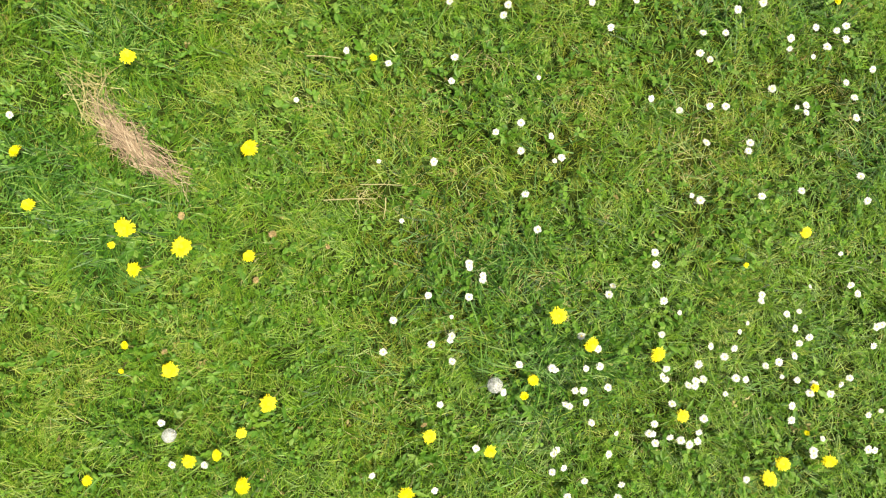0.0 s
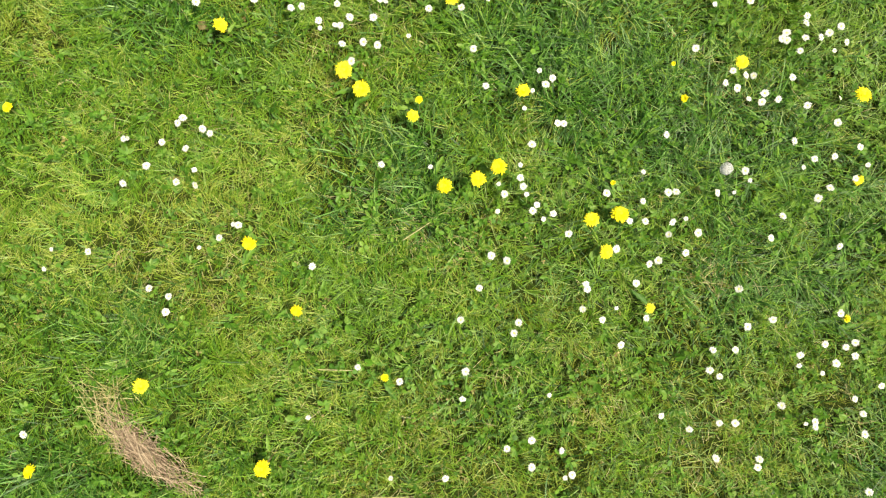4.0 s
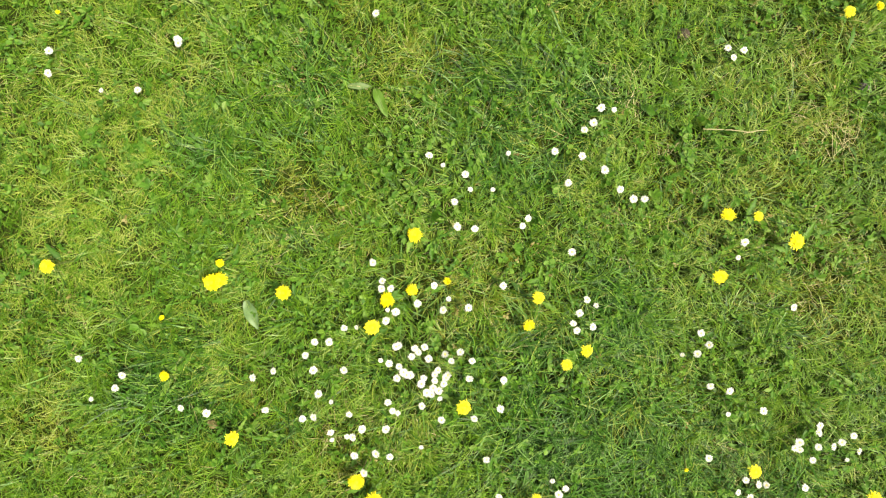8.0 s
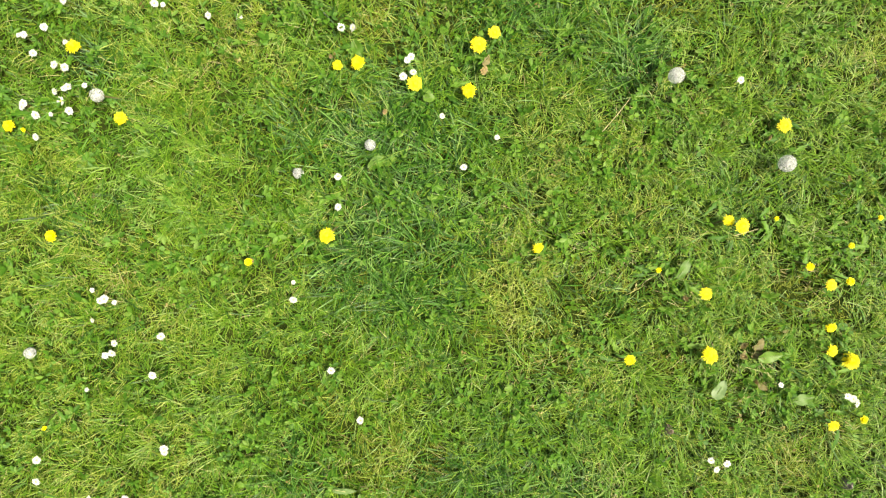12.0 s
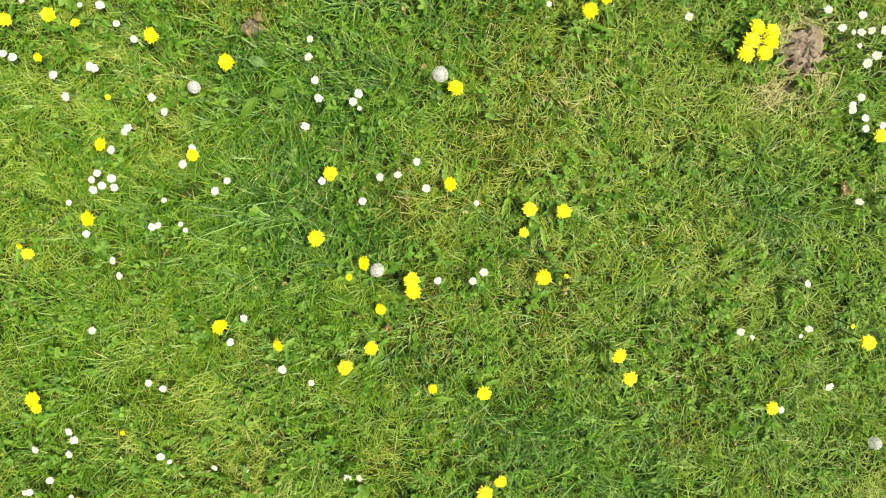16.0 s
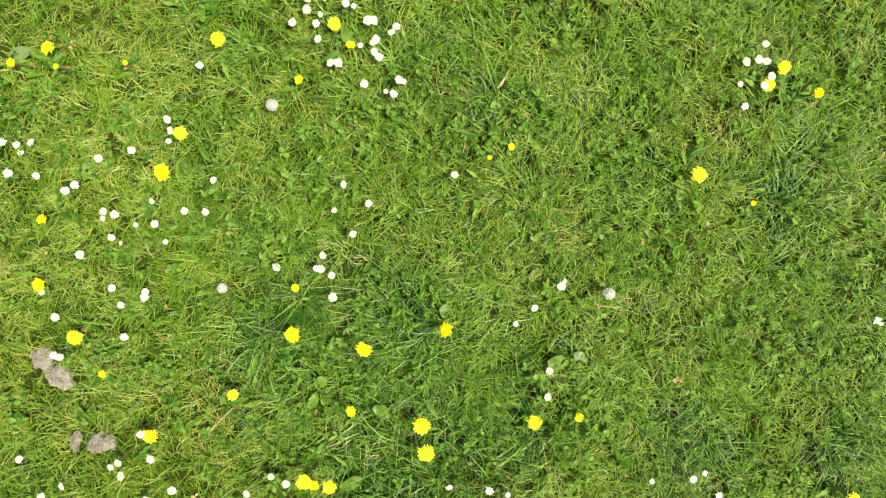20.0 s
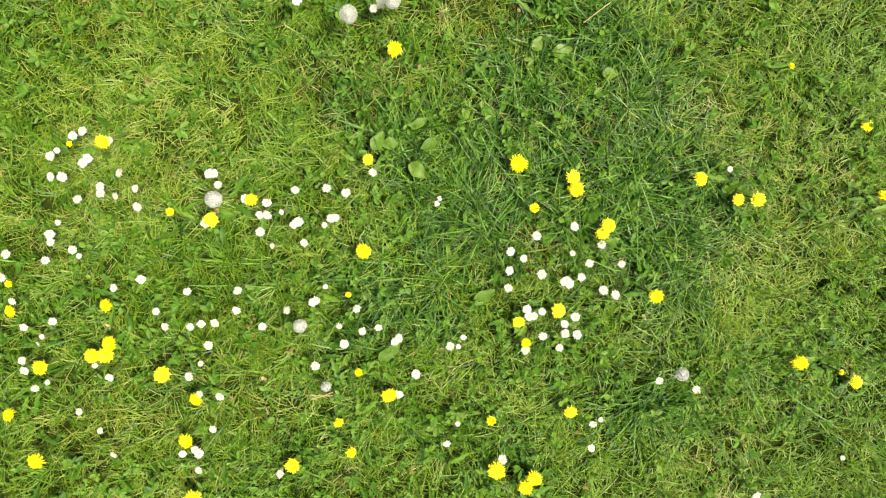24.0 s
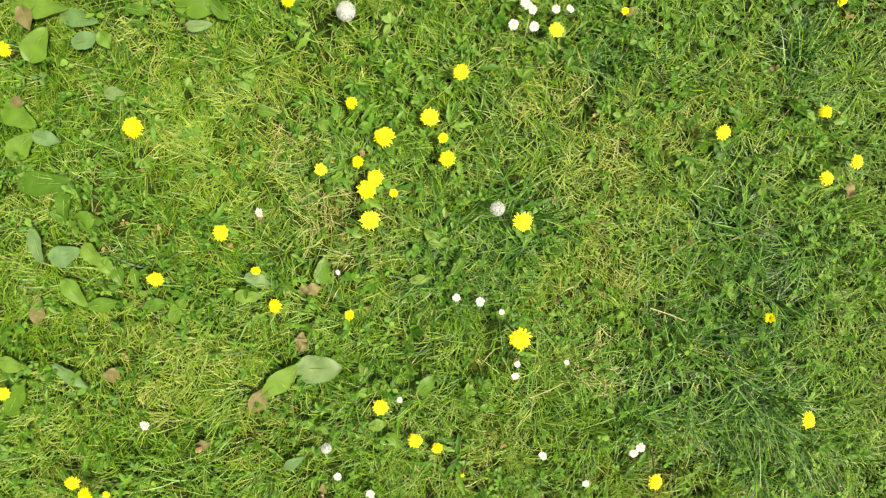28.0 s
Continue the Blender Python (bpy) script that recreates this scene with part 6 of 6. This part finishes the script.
# ---- bare soil ----
def soil(x, y, long, wide, heading, height, material, label, seed, name="soil_patch"):
    """A low crumbly patch with an uneven rim."""
    r = random.Random(seed)
    verts, tris, quads = [(0, 0, height)], [], []
    rings, corners = 9, 30
    wob = [1 + 0.09 * math.sin(2 * math.pi * k / corners * 3 + seed) + 0.06 * math.sin(2 * math.pi * k / corners * 5 + 2 * seed) + r.uniform(-0.16, 0.16) for k in range(corners)]
    for i in range(1, rings + 1):
        s = i / rings
        for k in range(corners):
            a = 2 * math.pi * k / corners
            z = height * (1 - s ** 2.2) + (r.uniform(-1, 1) * 0.0028 if i < rings else -0.008)
            verts.append((long / 2 * s * wob[k] * math.cos(a), wide / 2 * s * wob[k] * math.sin(a), z))
    for k in range(corners):
        tris.append((0, 1 + k, 1 + (k + 1) % corners))
        for i in range(rings - 1):
            b = 1 + i * corners
            quads.append((b + k, b + corners + k, b + corners + (k + 1) % corners, b + (k + 1) % corners))
    ob = new(name, mesh_from(name, np.array(verts), [np.array(tris), np.array(quads)], [material]))
    ob.matrix_basis = pose(x, y, float(land(x, y)) + 0.004, 0, 0, heading)
    return tagged(ob, label, "soil", "bare soil patches")


soil(-0.815, 4.285, 0.055, 0.05, 20, 0.014, GREY_SOIL, "dry grey bare soil showing through the lawn", 1)
soil(-0.785, 4.243, 0.065, 0.05, -35, 0.014, GREY_SOIL, "dry grey cracked soil showing through the lawn", 2)
soil(-0.708, 4.102, 0.062, 0.046, 8, 0.014, GREY_SOIL, "dry grey bare soil among daisies", 3)
soil(-0.758, 4.112, 0.05, 0.022, 80, 0.012, GREY_SOIL, "small dry grey soil patch", 4)
soil(0.764, 3.822, 0.112, 0.105, 15, 0.030, BROWN_SOIL, "brown crumbly soil mound beside bunched dandelions", 5, "soil_mound")
soil(-0.383, 3.896, 0.05, 0.04, 30, 0.012, BROWN_SOIL, "small reddish-brown bare soil spot", 6)
soil(0.502, 2.067, 0.024, 0.032, 70, 0.024, BROWN_SOIL, "small dark brown clod lying in the grass", 7, "soil_clod")
soil(0.895, 1.94, 0.034, 0.026, 0, 0.024, GREY_SOIL, "small grey clod lying in the grass", 8, "soil_clod")
for i in range(40):
    r = random.Random(900 + i)
    soil(0.768 + r.gauss(0, 0.042), 3.82 + r.gauss(0, 0.034), r.uniform(0.005, 0.014), r.uniform(0.005, 0.012), r.uniform(0, 180), r.uniform(0.024, 0.032), BROWN_SOIL, "small crumb of brown soil on the mound", 30 + i, "soil_crumb")


# ---- loose stalks and dead leaves ----
def dry_stalk(x0, y0, x1, y1, z=0.034):
    """A single dry stem lying on the grass."""
    mx, my = (x0 + x1) / 2, (y0 + y1) / 2
    stalk = new("dry_stalk", tube("dry_stalk", [(x0 - mx, y0 - my, 0.002), (0.002, 0.001, 0.004), (x1 - mx, y1 - my, -0.004)], [0.0011, 0.0010, 0.0007], STRAW_M, 6))
    stalk.matrix_basis = pose(mx, my, z)
    tagged(stalk, "pale dry grass stalk lying on the lawn", "stalk", "dry stalks")


dry_stalk(0.138, 4.807, 0.155, 4.84)
dry_stalk(-0.25, 5.31, -0.207, 5.306)
dry_stalk(0.632, 2.496, 0.687, 2.51)
dry_stalk(-0.42, 4.178, -0.47, 4.131)
dry_stalk(0.233, 6.403, 0.295, 6.426)
dry_stalk(0.621, 1.84, 0.677, 1.847)
dry_stalk(-0.109, 0.736, -0.033, 0.785)
dry_stalk(0.131, 4.803, 0.151, 4.834)
dry_stalk(-0.722, 3.222, -0.693, 3.204)
dry_stalk(0.31, 6.917, 0.354, 6.948)
dry_stalk(-0.183, 0.168, -0.091, 0.166)
dry_stalk(-0.264, 0.134, -0.150, 0.137)
dry_stalk(-0.127, 0.139, -0.133, 0.092)
dry_stalk(-0.250, 5.302, -0.208, 5.313)
dry_stalk(0.842, 3.785, 0.817, 3.717)
dry_stalk(-0.300, 0.452, -0.225, 0.448)
dry_stalk(0.287, 5.994, 0.345, 6.035)
dry_stalk(0.448, 6.558, 0.513, 6.531)
dry_stalk(0.350, 2.721, 0.411, 2.792)
dry_stalk(-0.234, 1.953, -0.197, 1.945)
dry_stalk(0.532, 1.850, 0.644, 1.842)
dry_stalk(-0.393, 6.535, -0.358, 6.532)


for x, y, long, wide, heading in [(0.676, 2.232, 0.026, 0.015, 20), (0.69, 2.177, 0.03, 0.016, -40), (0.655, 2.226, 0.022, 0.013, 70), (0.099, 2.865, 0.026, 0.015, 60), (-0.159, 6.61, 0.03, 0.02, 10), (-0.174, 6.512, 0.024, 0.018, 80), (0.408, 7.068, 0.03, 0.016, -10), (-0.37, 3.912, 0.026, 0.016, -30), (-0.137, 6.212, 0.022, 0.014, 150), (-0.375, 6.332, 0.03, 0.017, 10), (-0.151, 6.233, 0.02, 0.013, 80), (-0.735, 4.866, 0.02, 0.012, 10), (-0.525, 6.461, 0.032, 0.024, 40), (-0.184, 6.511, 0.024, 0.020, 0), (-0.170, 6.608, 0.026, 0.018, 20), (-0.560, 1.223, 0.027, 0.017, -30), (0.848, 3.514, 0.040, 0.017, 80), (0.798, 6.740, 0.030, 0.014, 80), (0.685, 2.244, 0.032, 0.020, 60), (-0.363, 6.069, 0.035, 0.017, -10)]:
    ob = new("dead_leaf", blade_leaf("dead_leaf", long, wide, 0.3, BROWN_LEAF, 0.15, round(1000 * long)))
    ob.matrix_basis = pose(x, y, 0.026, 8, 0, heading)
    tagged(ob, "curled brown dead leaf lying on the grass", "leaf", "dead leaves")


# ---- lilac wild flowers ----
def lilac_flower(x, y, size, height):
    r = flower_rng
    thing = tagged(new("lilac_wildflower"), "pale lilac four-petalled wild flower in the grass", "flower", "lilac wild flowers")
    thing.matrix_basis = pose(x, y, height)
    for k in range(3):
        m = Matrix.Translation((r.uniform(-0.006, 0.006), r.uniform(-0.006, 0.006), r.uniform(-0.003, 0.003))) @ head_pose(0, 0, 0, size / 20, 0.35)
        part("blossom", LILAC_MESH, thing, "", m)
    part("stem", stem_for(height, 1, 0.0010), thing)


v, q = joined([rays(4, 0.0095, 0.0075, 0.0012, (0.0, 0.0016), random.Random(3), 1.0)])
LILAC_MESH = mesh_from("blossom", v, [q], [LILAC_PETAL])
lilac_flower(-0.224, 6.036, 18, 0.084)
lilac_flower(0.007, 5.674, 11, 0.056)
lilac_flower(0.877, 4.321, 16, 0.06)
